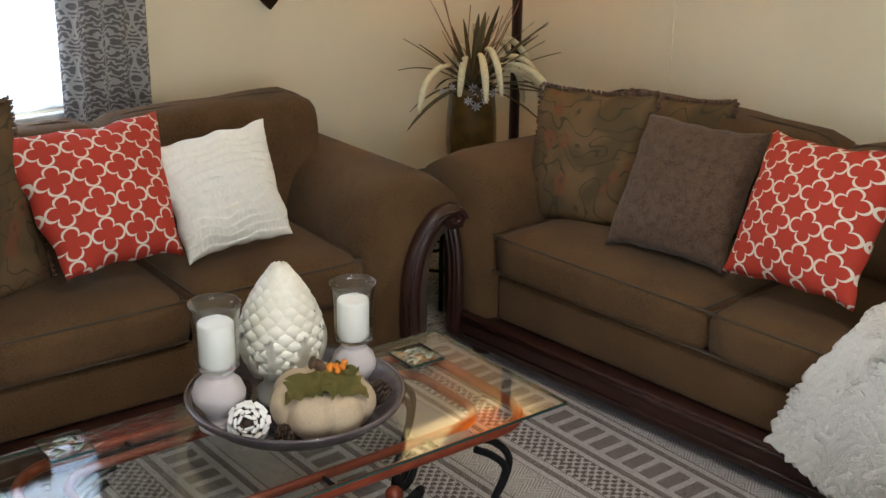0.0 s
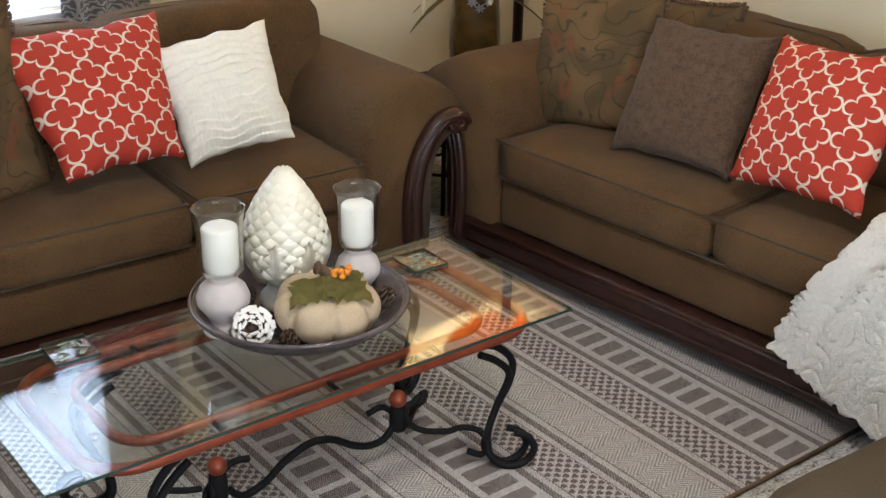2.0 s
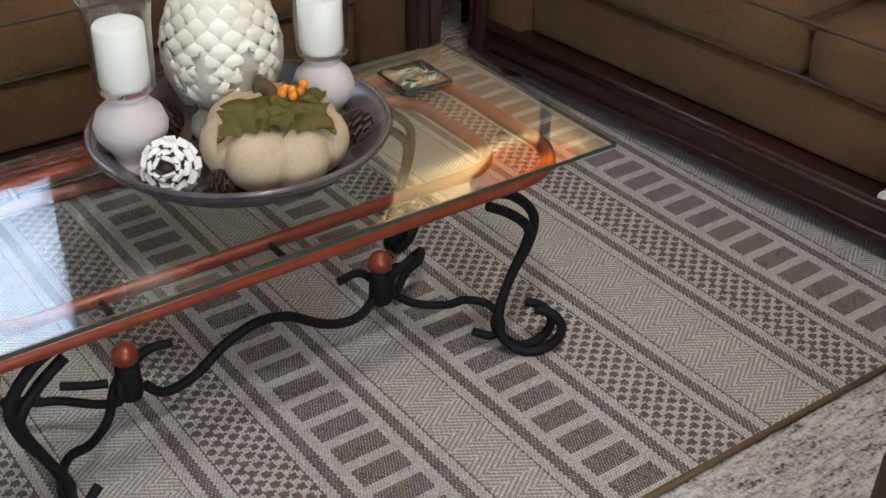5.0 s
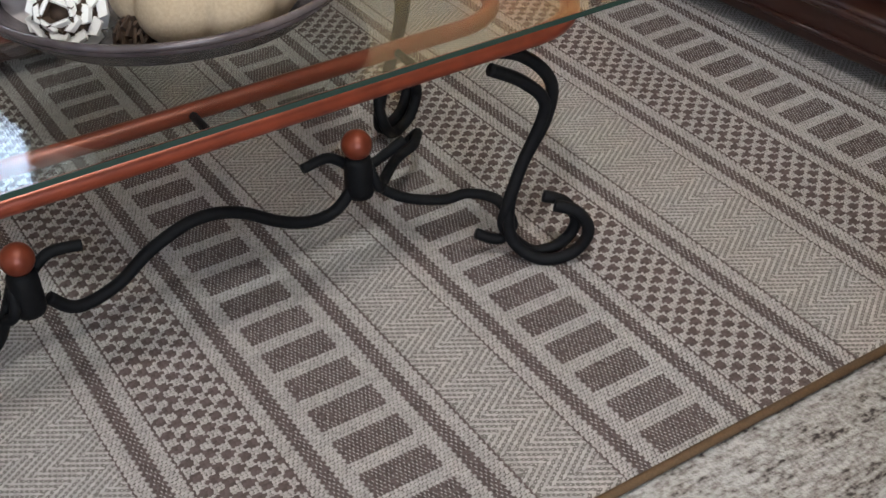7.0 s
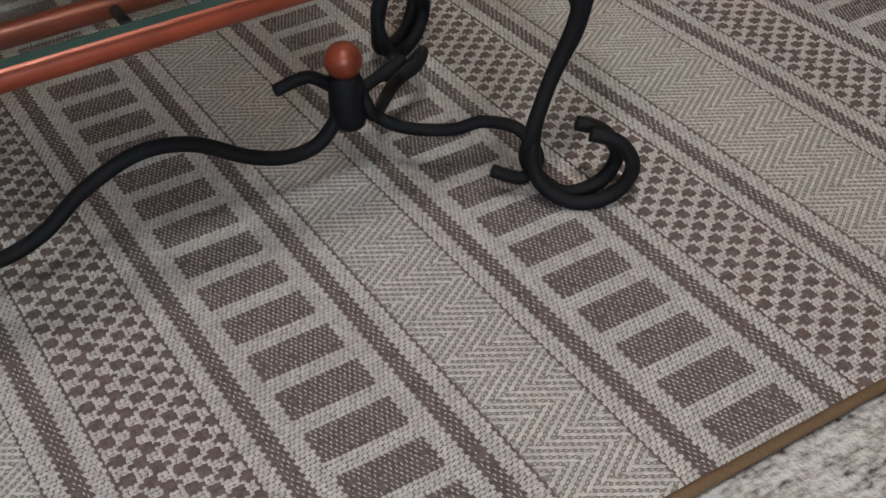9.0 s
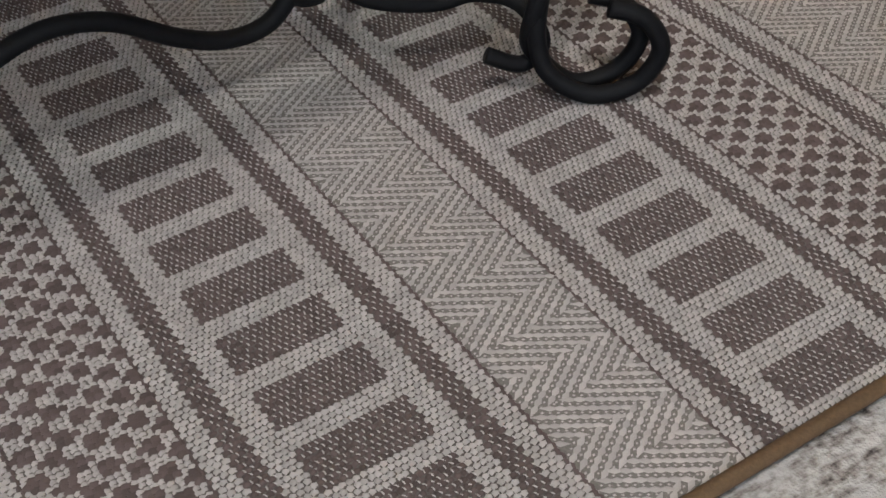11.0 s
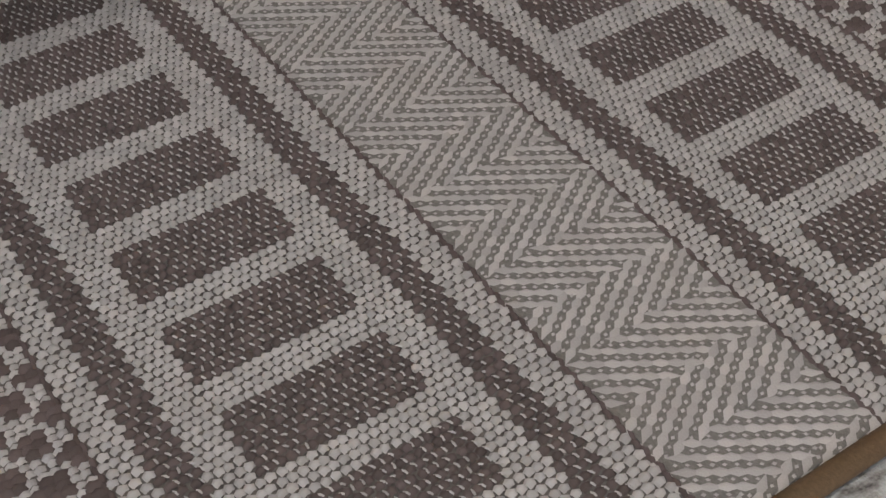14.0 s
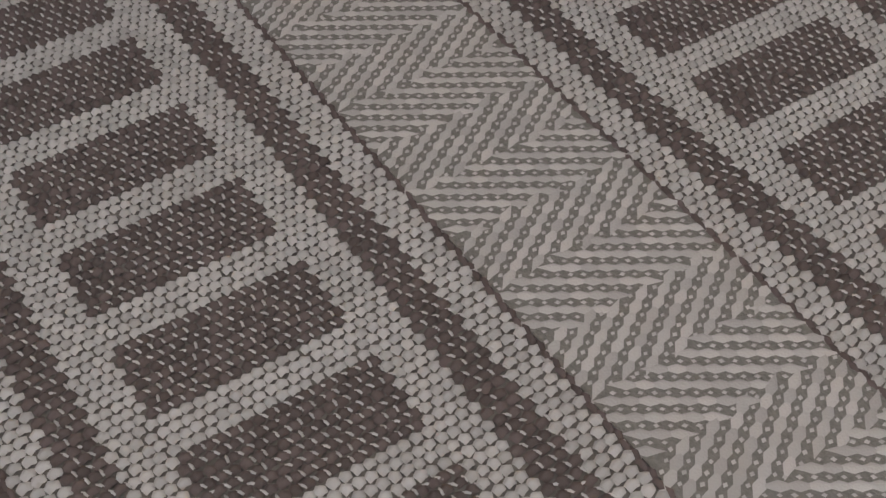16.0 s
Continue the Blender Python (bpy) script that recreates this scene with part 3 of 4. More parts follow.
def sofa(m, seats, seat_w, label, name, top, tee):
    """Local frame: x along the sofa, y from the front edge back, z up."""
    s = thing(name, m, label, "sofa")
    w = seats * seat_w / 2
    depth = 0.92
    part("base", boxed((-w, 0.035, 0.15), (w, depth, 0.315), 0.02, 3), M_SOFA, s)
    part("front_rail", boxed((-w - 0.16, -0.018, 0.045), (w + 0.16, 0.05, 0.150), 0.008, 2), M_WOOD, s, "dark mahogany moulded front rail")
    # unseen rails down to the rug, added to keep light from leaking underneath
    for sx in (-1, 1):
        part("side_blocking_rail", boxed((min(sx * (w + 0.02), sx * (w + 0.14)), 0.06, 0.0), (max(sx * (w + 0.02), sx * (w + 0.14)), depth, 0.15), 0.006), M_WOOD, s)
    part("back_blocking_rail", boxed((-w, depth - 0.05, 0.0), (w, depth - 0.01, 0.15), 0.006), M_WOOD, s)
    bm = bmesh.new()
    tube([Vector((-w - 0.1, -0.020, 0.132)), Vector((w + 0.1, -0.020, 0.132))], 0.008, 8, bm)
    tube([Vector((-w - 0.1, -0.020, 0.075)), Vector((w + 0.1, -0.020, 0.075))], 0.006, 8, bm)
    part("moulding", bm, M_WOOD, s, "dark mahogany bead")
    part("back_frame", puffed((-w - 0.02 - tee * 0.8, depth - 0.20, 0.20), (w + 0.02 + tee * 0.8, depth, top - 0.075), 0.01, 0.07, 7), M_SOFA, s)
    for i in range(seats):
        x0, x1 = -w + i * seat_w + 0.003, -w + (i + 1) * seat_w - 0.003
        c = part("seat_cushion", puffed((x0, 0.0, 0.318), (x1, 0.66, 0.475), 0.022, 0.045, 9, seed=i + 2), M_SOFA, s)
        a, b = x0 + 0.030, x1 - 0.030
        for z, q in ((0.462, 0.012), (0.334, 0.014)):
            part("piping", tube(spline([(a - 0.016, 0.45, z), (a - 0.014, 0.06, z), (a - 0.002, 0.024, z), (a + 0.03, q, z), (b - 0.03, q, z), (b + 0.002, 0.024, z), (b + 0.014, 0.06, z), (b + 0.016, 0.45, z)], 8), 0.0042, 6), M_PIPE, c)
        x0, x1 = x0 - (tee if i == 0 else 0), x1 + (tee if i == seats - 1 else 0)
        bc = part("back_cushion", back_cushion(x0 - 0.004, x1 + 0.004, 0.53, i + 11, top), M_SOFA, s)
        zt = top - 0.012
        part("piping", tube(spline([(x0 + 0.012, 0.62, 0.62), (x0 + 0.014, 0.655, top - 0.10), (x0 + 0.07, 0.68, zt), ((x0 + x1) / 2, 0.685, zt + 0.006), (x1 - 0.07, 0.68, zt), (x1 - 0.014, 0.655, top - 0.10), (x1 - 0.012, 0.62, 0.62)], 8), 0.0042, 6), M_PIPE, bc)
    for sign in (-1, 1):
        a = part("arm", arm_mesh(sign, depth), M_SOFA, s)
        a.location = (sign * w, 0, 0)
        p = part("arm_post", post_mesh(sign), M_WOOD, s, "carved dark mahogany arm post with a scroll")
        p.location = (sign * w, 0, 0)
        p.scale = (1, 1, 0.945)
        for y in (0.06, depth - 0.08):
            f = part("foot", foot_mesh(), M_WOOD, s, "turned dark mahogany bun foot")
            f.location = (sign * (w + 0.08), y, FLOOR)
    return s


sofa(pose(-0.495, 1.432, 0, 0, 0, -2.4), 3, 0.60, "brown microfibre sofa with rolled arms and dark carved wood trim", "sofa", 0.872, 0.175)
sofa(pose(0.938, 0.468, 0, 0, 0, -85.4), 2, 0.875, "brown microfibre loveseat with rolled arms and dark carved wood trim", "loveseat", 0.866, 0.10)

# cushions ----------------------------------------------------------------


def pillow_mesh(size, thick, seed=0, n=26, ruch=0.0, wave=0.006, taper=0.0):
    """A square scatter cushion in the xy plane, +z its face."""
    bm = bmesh.new()
    h = size / 2
    grids = []
    for side in (1, -1):
        g = []
        for j in range(n + 1):
            row = []
            for i in range(n + 1):
                u, v = 2 * i / n - 1, 2 * j / n - 1
                fill = max(0.0, (1 - u ** 2) * (1 - v ** 2)) ** 0.5
                pinch = 0.07
                x = h * u * (1 - pinch * (1 - v * v) * abs(u) ** 3)
                y = h * v * (1 - pinch * (1 - u * u) * abs(v) ** 3)
                x += 0.014 * noise.noise(Vector((v * 2.5, seed, u))) * abs(u)
                y += 0.014 * noise.noise(Vector((u * 2.5, seed + 5.0, v))) * abs(v)
                x *= 1 + taper * v
                z = side * thick / 2 * fill
                z += wave * fill * noise.noise(Vector((u * 2.3 + seed, v * 2.3, side * 3.0)))
                if ruch and side > 0:
                    ph = v * 6.8 + 0.55 * noise.noise(Vector((u * 2.4, v * 1.5, seed + 4.0))) + 0.10 * math.sin(u * 9 + v * 5) + 20
                    saw = ph % 1
                    z += ruch * fill ** 0.45 * (saw ** 0.8 if saw < 0.86 else 0.886 * (1 - saw) / 0.14) * (0.75 + 0.6 * noise.noise(Vector((u * 6, v * 9, 8.0))))
                    z += 0.0025 * fill ** 0.5 * noise.noise(Vector((u * 24, v * 8, 3.0)))
                edge = i in (0, n) or j in (0, n)
                row.append(bm.verts.new((x, y, z)) if not (side < 0 and edge) else grids[0][j][i])
            g.append(row)
        grids.append(g)
        for j in range(n):
            for i in range(n):
                q = [g[j][i], g[j][i + 1], g[j + 1][i + 1], g[j + 1][i]]
                bm.faces.new(q if side > 0 else q[::-1])
    return bm


def fringe_mesh(size, seed):
    rnd = random.Random(seed)
    bm = bmesh.new()
    h = size / 2
    for side in range(4):
        for k in range(96):
            s = -1 + 2 * (k + rnd.random()) / 96
            pin = 1 - 0.07 * (1 - s * s)
            p = Vector((h * s, h * pin, 0))
            d = Vector((rnd.uniform(-0.4, 0.4), 1, rnd.uniform(-0.7, 0.7))).normalized()
            ln = rnd.uniform(0.009, 0.015)
            pts = [p, p + d * ln * 0.5 + Vector((0, 0, rnd.uniform(-0.004, 0.004))), p + d * ln]
            rot = Matrix.Rotation(side * math.pi / 2, 4, "Z")
            tube([rot @ q for q in pts], lambda t: 0.0046 - 0.001 * t, 5, bm)
    return bm


def pillow(m, size, thick, mat, label, seed, group="", ruch=0.0, fringe=False, taper=0.0):
    p = thing("throw_pillow", m, label, "pillow", group)
    part("cover", pillow_mesh(size, thick, seed, ruch=ruch, n=120 if ruch else 28, taper=taper), mat, p)
    if fringe:
        part("fringe", fringe_mesh(size, seed), M_FRINGE, p, "brown looped fringe")
    return p


def leaning(corner_low, dir_x, tilt, turn, size):
    """Pose of a square pillow: centre, facing direction in degrees (rz), tilt back and turn in its own plane."""
    return pose(*corner_low, 0, 0, dir_x) @ pose(0, 0, 0, 90 - tilt, 0, 0) @ pose(0, 0, 0, 0, 0, turn)


# on the sofa: the face looks towards -y
pillow(leaning((-0.340, 1.69, 0.745), 2, 36, 0, 0.46), 0.455, 0.19, M_TRELLIS, "coral red pillow with a cream quatrefoil trellis print", 1, "trellis pillows", taper=0.19)
pillow(leaning((0.044, 1.665, 0.694), -8, 31, 6, 0.42), 0.385, 0.15, M_WHITE, "white cotton pillow with ruched wavy pleats", 2, ruch=0.017, taper=0.09)
pillow(leaning((-0.775, 1.735, 0.735), 12, 9, 4, 0.50), 0.56, 0.2, M_PAISLEY, "brown paisley tapestry pillow with looped fringe on the sofa", 3, "paisley pillows", fringe=True)
# on the loveseat: the face looks towards -x
pillow(leaning((1.235, 1.262, 0.690), -78, 18, 5, 0.50), 0.47, 0.20, M_PAISLEY, "brown paisley tapestry pillow with looped fringe leaning on the loveseat arm", 4, "paisley pillows", fringe=True)
pillow(leaning((1.46, 1.09, 0.692), -81, 14, 4, 0.46), 0.42, 0.12, M_PAISLEY, "brown paisley pillow tucked behind the others", 6, "paisley pillows", fringe=True)
pillow(leaning((1.205, 0.800, 0.700), -83, 30, 2, 0.45), 0.45, 0.18, M_CHENILLE, "taupe ribbed chenille pillow on the loveseat", 5)
pillow(leaning((1.165, 0.300, 0.758), -91, 28, 4, 0.46), 0.445, 0.18, M_TRELLIS, "coral red pillow with a cream quatrefoil trellis print", 7, "trellis pillows")


def throw():
    """A plush blanket laid over the seat's front edge, hanging down."""
    bm = bmesh.new()
    # distance along the cloth from its hanging hem up over the edge and onto the seat
    path = spline([(0.915, 0.18), (0.925, 0.31), (0.935, 0.42), (0.965, 0.525), (1.05, 0.580), (1.20, 0.595), (1.38, 0.62), (1.46, 0.70)], 26)
    n = 150
    rows = []
    for a, q in enumerate(path):
        t = a / (len(path) - 1)
        row = []
        for i in range(n + 1):
            s = i / n
            far = 0.170 - 0.17 * min(1, t * 2.2) ** 1.4
            y = far - (0.55 + 0.1 * t) * s
            x, z = q.x, q.y
            droop = 0.16 * s * max(0, 1 - 3 * t)
            big = 0.020 * noise.noise(Vector((t * 4, s * 5, 1.0)))
            w1 = s * 46 + 2.4 * noise.noise(Vector((t * 7, s * 6, 5.0)))
            w2 = t * 34 + 2.6 * noise.noise(Vector((t * 6, s * 9, 9.0)))
            fold = 0.0075 * abs(math.sin(w2 * 2.3 + 1.6 * math.sin(w1 * 0.8) + 1.2 * noise.noise(Vector((t * 12, s * 14, 2.0))))) * (0.75 + 0.4 * noise.noise(Vector((t * 14, s * 10, 7.0))))
            row.append(bm.verts.new((x - fold - big, y + 0.006 * math.sin(w2), max(0.03, z - droop) + fold * 0.8 + big)))
        rows.append(row)
    for a, b in zip(rows, rows[1:]):
        for i in range(n):
            bm.faces.new((a[i], a[i + 1], b[i + 1], b[i]))
    bmesh.ops.recalc_face_normals(bm, faces=bm.faces[:])
    bmesh.ops.solidify(bm, geom=bm.faces[:], thickness=0.022)
    solid("throw_blanket", bm, M_FUR, Matrix(), "ivory plush throw with wavy texture draped over the seat edge", "blanket")


throw()


def ottoman():
    o = thing("ottoman", pose(0.44, -0.815, 0, 0, 0, -3), "taupe linen upholstered ottoman beside the rug", "ottoman")
    part("cushion", puffed((-0.42, -0.36, 0.10), (0.42, 0.36, 0.42), 0.02, 0.06, 10, rough=0.008), M_OTTO, o)
    for x in (-0.34, 0.34):
        for y in (-0.28, 0.28):
            part("foot", foot_mesh(), M_WOOD, o, "turned dark wooden foot").location = (x, y, FLOOR + 0.03 - 0.03)
    part("base", boxed((-0.38, -0.32, 0.069), (0.38, 0.32, 0.12), 0.01), M_WOOD, o)


ottoman()

# coffee table ------------------------------------------------------------
GX0, GX1, GY0, GY1, GZ = -1.08, 0.305, 0.367, 0.930, 0.417


def rounded_rect(x0, x1, y0, y1, r, z, n=8):
    out = []
    for cx, cy, a in ((x1 - r, y1 - r, 0), (x0 + r, y1 - r, 90), (x0 + r, y0 + r, 180), (x1 - r, y0 + r, 270)):
        for k in range(n + 1):
            t = radians(a + 90 * k / n)
            out.append(Vector((cx + r * math.cos(t), cy + r * math.sin(t), z)))
    return out


def coffee_table():
    t = thing("coffee_table", pose(-0.39, 0.65, 0, 0, 0, -0.8) @ pose(0.39, -0.65, 0), "glass coffee table with copper frame and black wrought iron scroll legs", "coffee table")
    part("glass_top", boxed((GX0, GY0, GZ - 0.010), (GX1, GY1, GZ), 0.0025, 2), M_GLASS, t, "clear bevelled glass top", smooth=False)
    bm = bmesh.new()
    for lo, hi in (((GX0, GY0 - 0.0012, GZ - 0.009), (GX1, GY0 - 0.0002, GZ - 0.001)), ((GX0, GY1 + 0.0002, GZ - 0.009), (GX1, GY1 + 0.0012, GZ - 0.001)), ((GX1 + 0.0002, GY0, GZ - 0.009), (GX1 + 0.0012, GY1, GZ - 0.001)), ((GX0 - 0.0012, GY0, GZ - 0.009), (GX0 - 0.0002, GY1, GZ - 0.001))):
        box(bm, lo, hi)
    part("polished_edge", bm, M_EDGE, t, "green tinted polished glass edge", smooth=False)
    x0, x1, y0, y1 = GX0 + 0.11, GX1 - 0.085, GY0 + 0.016, GY1 - 0.050
    z = GZ - 0.026
    part("outer_frame", tube(rounded_rect(x0, x1, y0, y1, 0.12, z), 0.0145, 10, closed=True), M_COPPER, t, "copper painted tube frame")
    part("inner_frame", tube(rounded_rect(x0 + 0.10, x1 - 0.10, y0 + 0.075, y1 - 0.075, 0.09, z), 0.0125, 10, closed=True), M_COPPER, t, "copper painted tube frame")
    for x in (x0 + 0.012, x1 - 0.110):
        for y in (GY0 + 0.16, GY1 - 0.17):
            part("pad", lathe([(0, 0), (0.010, 0), (0.010, 0.0095), (0, 0.0095)], 12), M_CLEAR, t, "clear rubber pad").location = (x + 0.05, y, z + 0.006)
    for x in (x0 + 0.3, (x0 + x1) / 2, x1 - 0.3):
        for ya, yb in ((y0, y0 + 0.075), (y1 - 0.075, y1)):
            part("cross_bar", tube([Vector((x, ya, z)), Vector((x, yb, z))], 0.006, 8), M_IRON, t)
    cx, cy = -0.350, 0.612
    for sx in (1, -1):
        for sy in (1, -1):
            for k, dz in ((0, 0.0), (1, 0.020)):
                def at(x, y, zz):
                    return Vector((cx + sx * (x - cx), cy + sy * (y - cy) if sy < 0 else cy - (y - cy), zz)) if sy < 0 else Vector((cx + sx * (x - cx), y, zz))
                off = 0.024 * k
                pts = [(0.045 + off, 0.405, 0.375 - 0.035 * k), (0.115, 0.398, 0.352 - 0.040 * k), (0.165 - 0.012 * k, 0.392, 0.298 - 0.025 * k), (0.160 - 0.006 * k, 0.395, 0.235), (0.128, 0.405, 0.165), (0.104 - 0.004 * k, 0.405, 0.095),
                       (0.104, 0.392 + 0.022 * k, 0.038 + 0.01 * k), (0.135, 0.362 + 0.026 * k, 0.010), (0.178, 0.340 + 0.030 * k, 0.018), (0.200, 0.330 + 0.032 * k, 0.055), (0.186, 0.342 + 0.032 * k, 0.090), (0.158, 0.362 + 0.03 * k, 0.102)]
                part("leg", tube([at(p.x - 0.02, p.y + 0.012, p.z) for p in spline(pts, 7)], 0.0098, 9), M_IRON, t)
    for bx, sg in ((-0.081, 1), (-0.603, -1)):
        ex = lambda x: bx + sg * (x + 0.045) * 1.12
        part("stem", lathe([(0, 0.086), (0.021, 0.086), (0.024, 0.096), (0.022, 0.148), (0.017, 0.158), (0, 0.158)], 16), M_IRON, t).location = (bx, 0.585, 0)
        part("ball", lathe([(0.024 * math.sin(math.pi * k / 12), -0.024 * math.cos(math.pi * k / 12)) for k in range(13)], 20), M_COPPER, t, "copper painted ball").location = (bx, 0.585, 0.176)
        for sy in (-1, 1):
            yy = lambda y: 0.585 + sy * (0.585 - y) if sy > 0 else y
            part("scroll_bar", tube(spline([(ex(-0.03), 0.585, 0.135), (ex(-0.022), yy(0.60), 0.098), (ex(0.004), yy(0.560), 0.075), (ex(0.048), yy(0.515), 0.075), (ex(0.085), yy(0.50), 0.080), (ex(0.112), yy(0.465), 0.076), (ex(0.118), yy(0.432), 0.048), (ex(0.095), yy(0.43), 0.030), (ex(0.065), yy(0.445), 0.045)], 7), 0.0088, 8), M_IRON, t)
        part("scroll_tip", tube(spline([(ex(-0.03), 0.606, 0.105), (ex(-0.055), 0.600, 0.135), (ex(-0.085), 0.596, 0.162), (ex(-0.125), 0.592, 0.160)], 7), 0.0085, 8), M_IRON, t)
        part("scroll_tip", tube(spline([(ex(-0.02), 0.618, 0.105), (ex(0.01), 0.625, 0.110), (ex(0.05), 0.63, 0.125)], 7), 0.0085, 8), M_IRON, t)
    part("stretcher", tube(spline([(-0.091, 0.585, 0.105), (-0.125, 0.585, 0.072), (-0.17, 0.585, 0.068), (-0.22, 0.585, 0.088), (-0.285, 0.585, 0.130), (-0.35, 0.585, 0.142), (-0.42, 0.585, 0.118), (-0.48, 0.585, 0.078), (-0.540, 0.585, 0.066), (-0.575, 0.585, 0.098)], 8), 0.0098, 9), M_IRON, t)


coffee_table()


def coaster(x, y, rz):
    c = thing("coaster", pose(x, y, GZ, 0, 0, rz), "square glass coaster with a pale leaf print on the table", "coaster", "glass coasters")
    part("plate", boxed((-0.052, -0.056, 0.001), (0.052, 0.056, 0.009), 0.0015), M_CLEAR, c)
    bm = bmesh.new()
    for lo, hi in (((-0.054, -0.058, 0.0015), (0.054, -0.0562, 0.0085)), ((-0.054, 0.0562, 0.0015), (0.054, 0.058, 0.0085)), ((-0.054, -0.0562, 0.0015), (-0.0522, 0.0562, 0.0085)), ((0.0522, -0.0562, 0.0015), (0.054, 0.0562, 0.0085))):
        box(bm, lo, hi)
    part("rim", bm, M_EDGE, c, "green tinted glass edge", smooth=False)
    rnd = random.Random(5)
    bm = bmesh.new()
    for k in range(16):
        a = rnd.uniform(0, 6.28)
        b = lathe([(0, 0), (0.010, 0), (0.010, 0.0006), (0, 0.0006)], 8)
        join(bm, b, pose(rnd.uniform(-0.034, 0.034), rnd.uniform(-0.036, 0.036), 0.0093, 0, 0, math.degrees(a)) @ Matrix.Diagonal((1.9, 0.5, 1, 1)))
    part("print", bm, material("pale_leaf_print", (0.34, 0.40, 0.33), 0.7), c)


coaster(0.152, 0.800, -2)
coaster(-0.812, 0.888, -3)

# centrepiece -------------------------------------------------------------
TX, TY = -0.290, 0.705


def tray():
    prof = [(0, 0.003), (0.165, 0.003), (0.178, 0.006), (0.222, 0.028), (0.250, 0.048), (0.262, 0.054), (0.268, 0.051), (0.266, 0.044), (0.252, 0.038), (0.222, 0.016), (0.182, -0.0), (0.16, -0.0), (0, 0.0)]
    bm = lathe([(r, h * 1.3) for r, h in prof], 72)
    for v in bm.verts:
        v.co.z += 0.0015 * noise.noise(v.co * 9)
    b = thing("tray", pose(TX, TY, GZ + 0.0005), "round pewter-grey dish with a broad raised rim on the glass", "tray")
    part("dish", bm, M_TRAY, b)
    part("rim_band", tube([Vector((0.2665 * math.cos(a * math.pi / 36), 0.2665 * math.sin(a * math.pi / 36), 0.0690)) for a in range(72)], 0.0056, 8, closed=True), M_TRAY, b)


tray()


def finial():
    """A cream ceramic artichoke finial with rows of pointed scales."""
    f = thing("artichoke_finial", pose(-0.268, 0.800, GZ + 0.006) @ Matrix.Diagonal((1.09, 1.09, 1.255, 1)), "cream ceramic artichoke finial with pointed scales in the dish", "ornament")
    part("base", lathe([(0, 0), (0.060, 0), (0.064, 0.008), (0.062, 0.02), (0.048, 0.032), (0.044, 0.048), (0.050, 0.056), (0.058, 0.062), (0.05, 0.07), (0, 0.07)], 36), M_CERAM, f)

    def radius(t):
        if t < 0.32:
            return 0.066 + 0.026 * math.sin(t / 0.32 * math.pi / 2)
        return 0.092 * max(0.0, 1 - ((t - 0.32) / 0.70) ** 1.75)
    z0, h = 0.062, 0.232
    part("core", lathe([(0.045, z0)] + [(max(0.0, radius(k / 20) * 0.93), z0 + h * k / 20) for k in range(1, 20)] + [(0, z0 + h)], 32), M_CERAM, f)
    bm = bmesh.new()
    rows = 14
    for r in range(rows):
        t = 0.02 + 0.88 * r / (rows - 1)
        n = 14 if r < 11 else 9
        rad = radius(t)
        big = 2 * math.pi * rad / n
        ln = h * (0.125 if r > 2 else 0.17)
        for k in range(n):
            a = 2 * math.pi * (k + 0.5 * (r % 2)) / n
            t2 = min(0.985, t + ln / h)
            out, side = Vector((math.cos(a), math.sin(a), 0)), Vector((-math.sin(a), math.cos(a), 0))
            lo = out * rad * 0.96 + Vector((0, 0, z0 + h * t))
            mid = out * (radius((t + t2) / 2) * 1.03 + 0.0085) + Vector((0, 0, z0 + h * (t + t2) / 2))
            hi = out * (radius(t2) * 1.0 + 0.0085) + Vector((0, 0, z0 + h * t2))
            ridge_lo = lo + out * 0.004
            vs = [bm.verts.new(p) for p in (lo - side * big * 0.42, ridge_lo, lo + side * big * 0.42, mid - side * big * 0.56 - out * 0.005, mid, mid + side * big * 0.56 - out * 0.005, hi, hi - out * 0.010)]
            for q in ((0, 1, 4, 3), (1, 2, 5, 4)):
                bm.faces.new([vs[i] for i in q])
            for q in ((3, 4, 6), (4, 5, 6), (3, 6, 7), (5, 7, 6)):
                bm.faces.new([vs[i] for i in q])
    bmesh.ops.recalc_face_normals(bm, faces=bm.faces[:])
    part("scale_layer", bm, M_CERAM, f, "pointed overlapping scales")["kind"] = "stuff"
    bm = bmesh.new()
    for k in range(8):
        a = 2 * math.pi * k / 8
        out, side = Vector((math.cos(a), math.sin(a), 0)), Vector((-math.sin(a), math.cos(a), 0))
        prev = None
        for i in range(8):
            u = i / 7
            wd = 0.036 * math.sin(math.pi * min(1, 0.16 + u * 0.84)) ** 0.7
            c = out * (radius(0.44 * u) + 0.004 + 0.005 * u) + Vector((0, 0, 0.062 + 0.102 * u))
            ring = [bm.verts.new(c + side * wd * s + out * (0.007 if s == 0 else (-0.004 if abs(s) == 1 else 0))) for s in (-1, -0.5, 0, 0.5, 1)]
            if prev:
                for j in range(4):
                    bm.faces.new((prev[j], prev[j + 1], ring[j + 1], ring[j]))
            prev = ring
    bmesh.ops.solidify(bm, geom=bm.faces[:], thickness=0.004)
    part("lower_leaves", bm, M_CERAM, f, "broad pointed leaves round the foot")


finial()


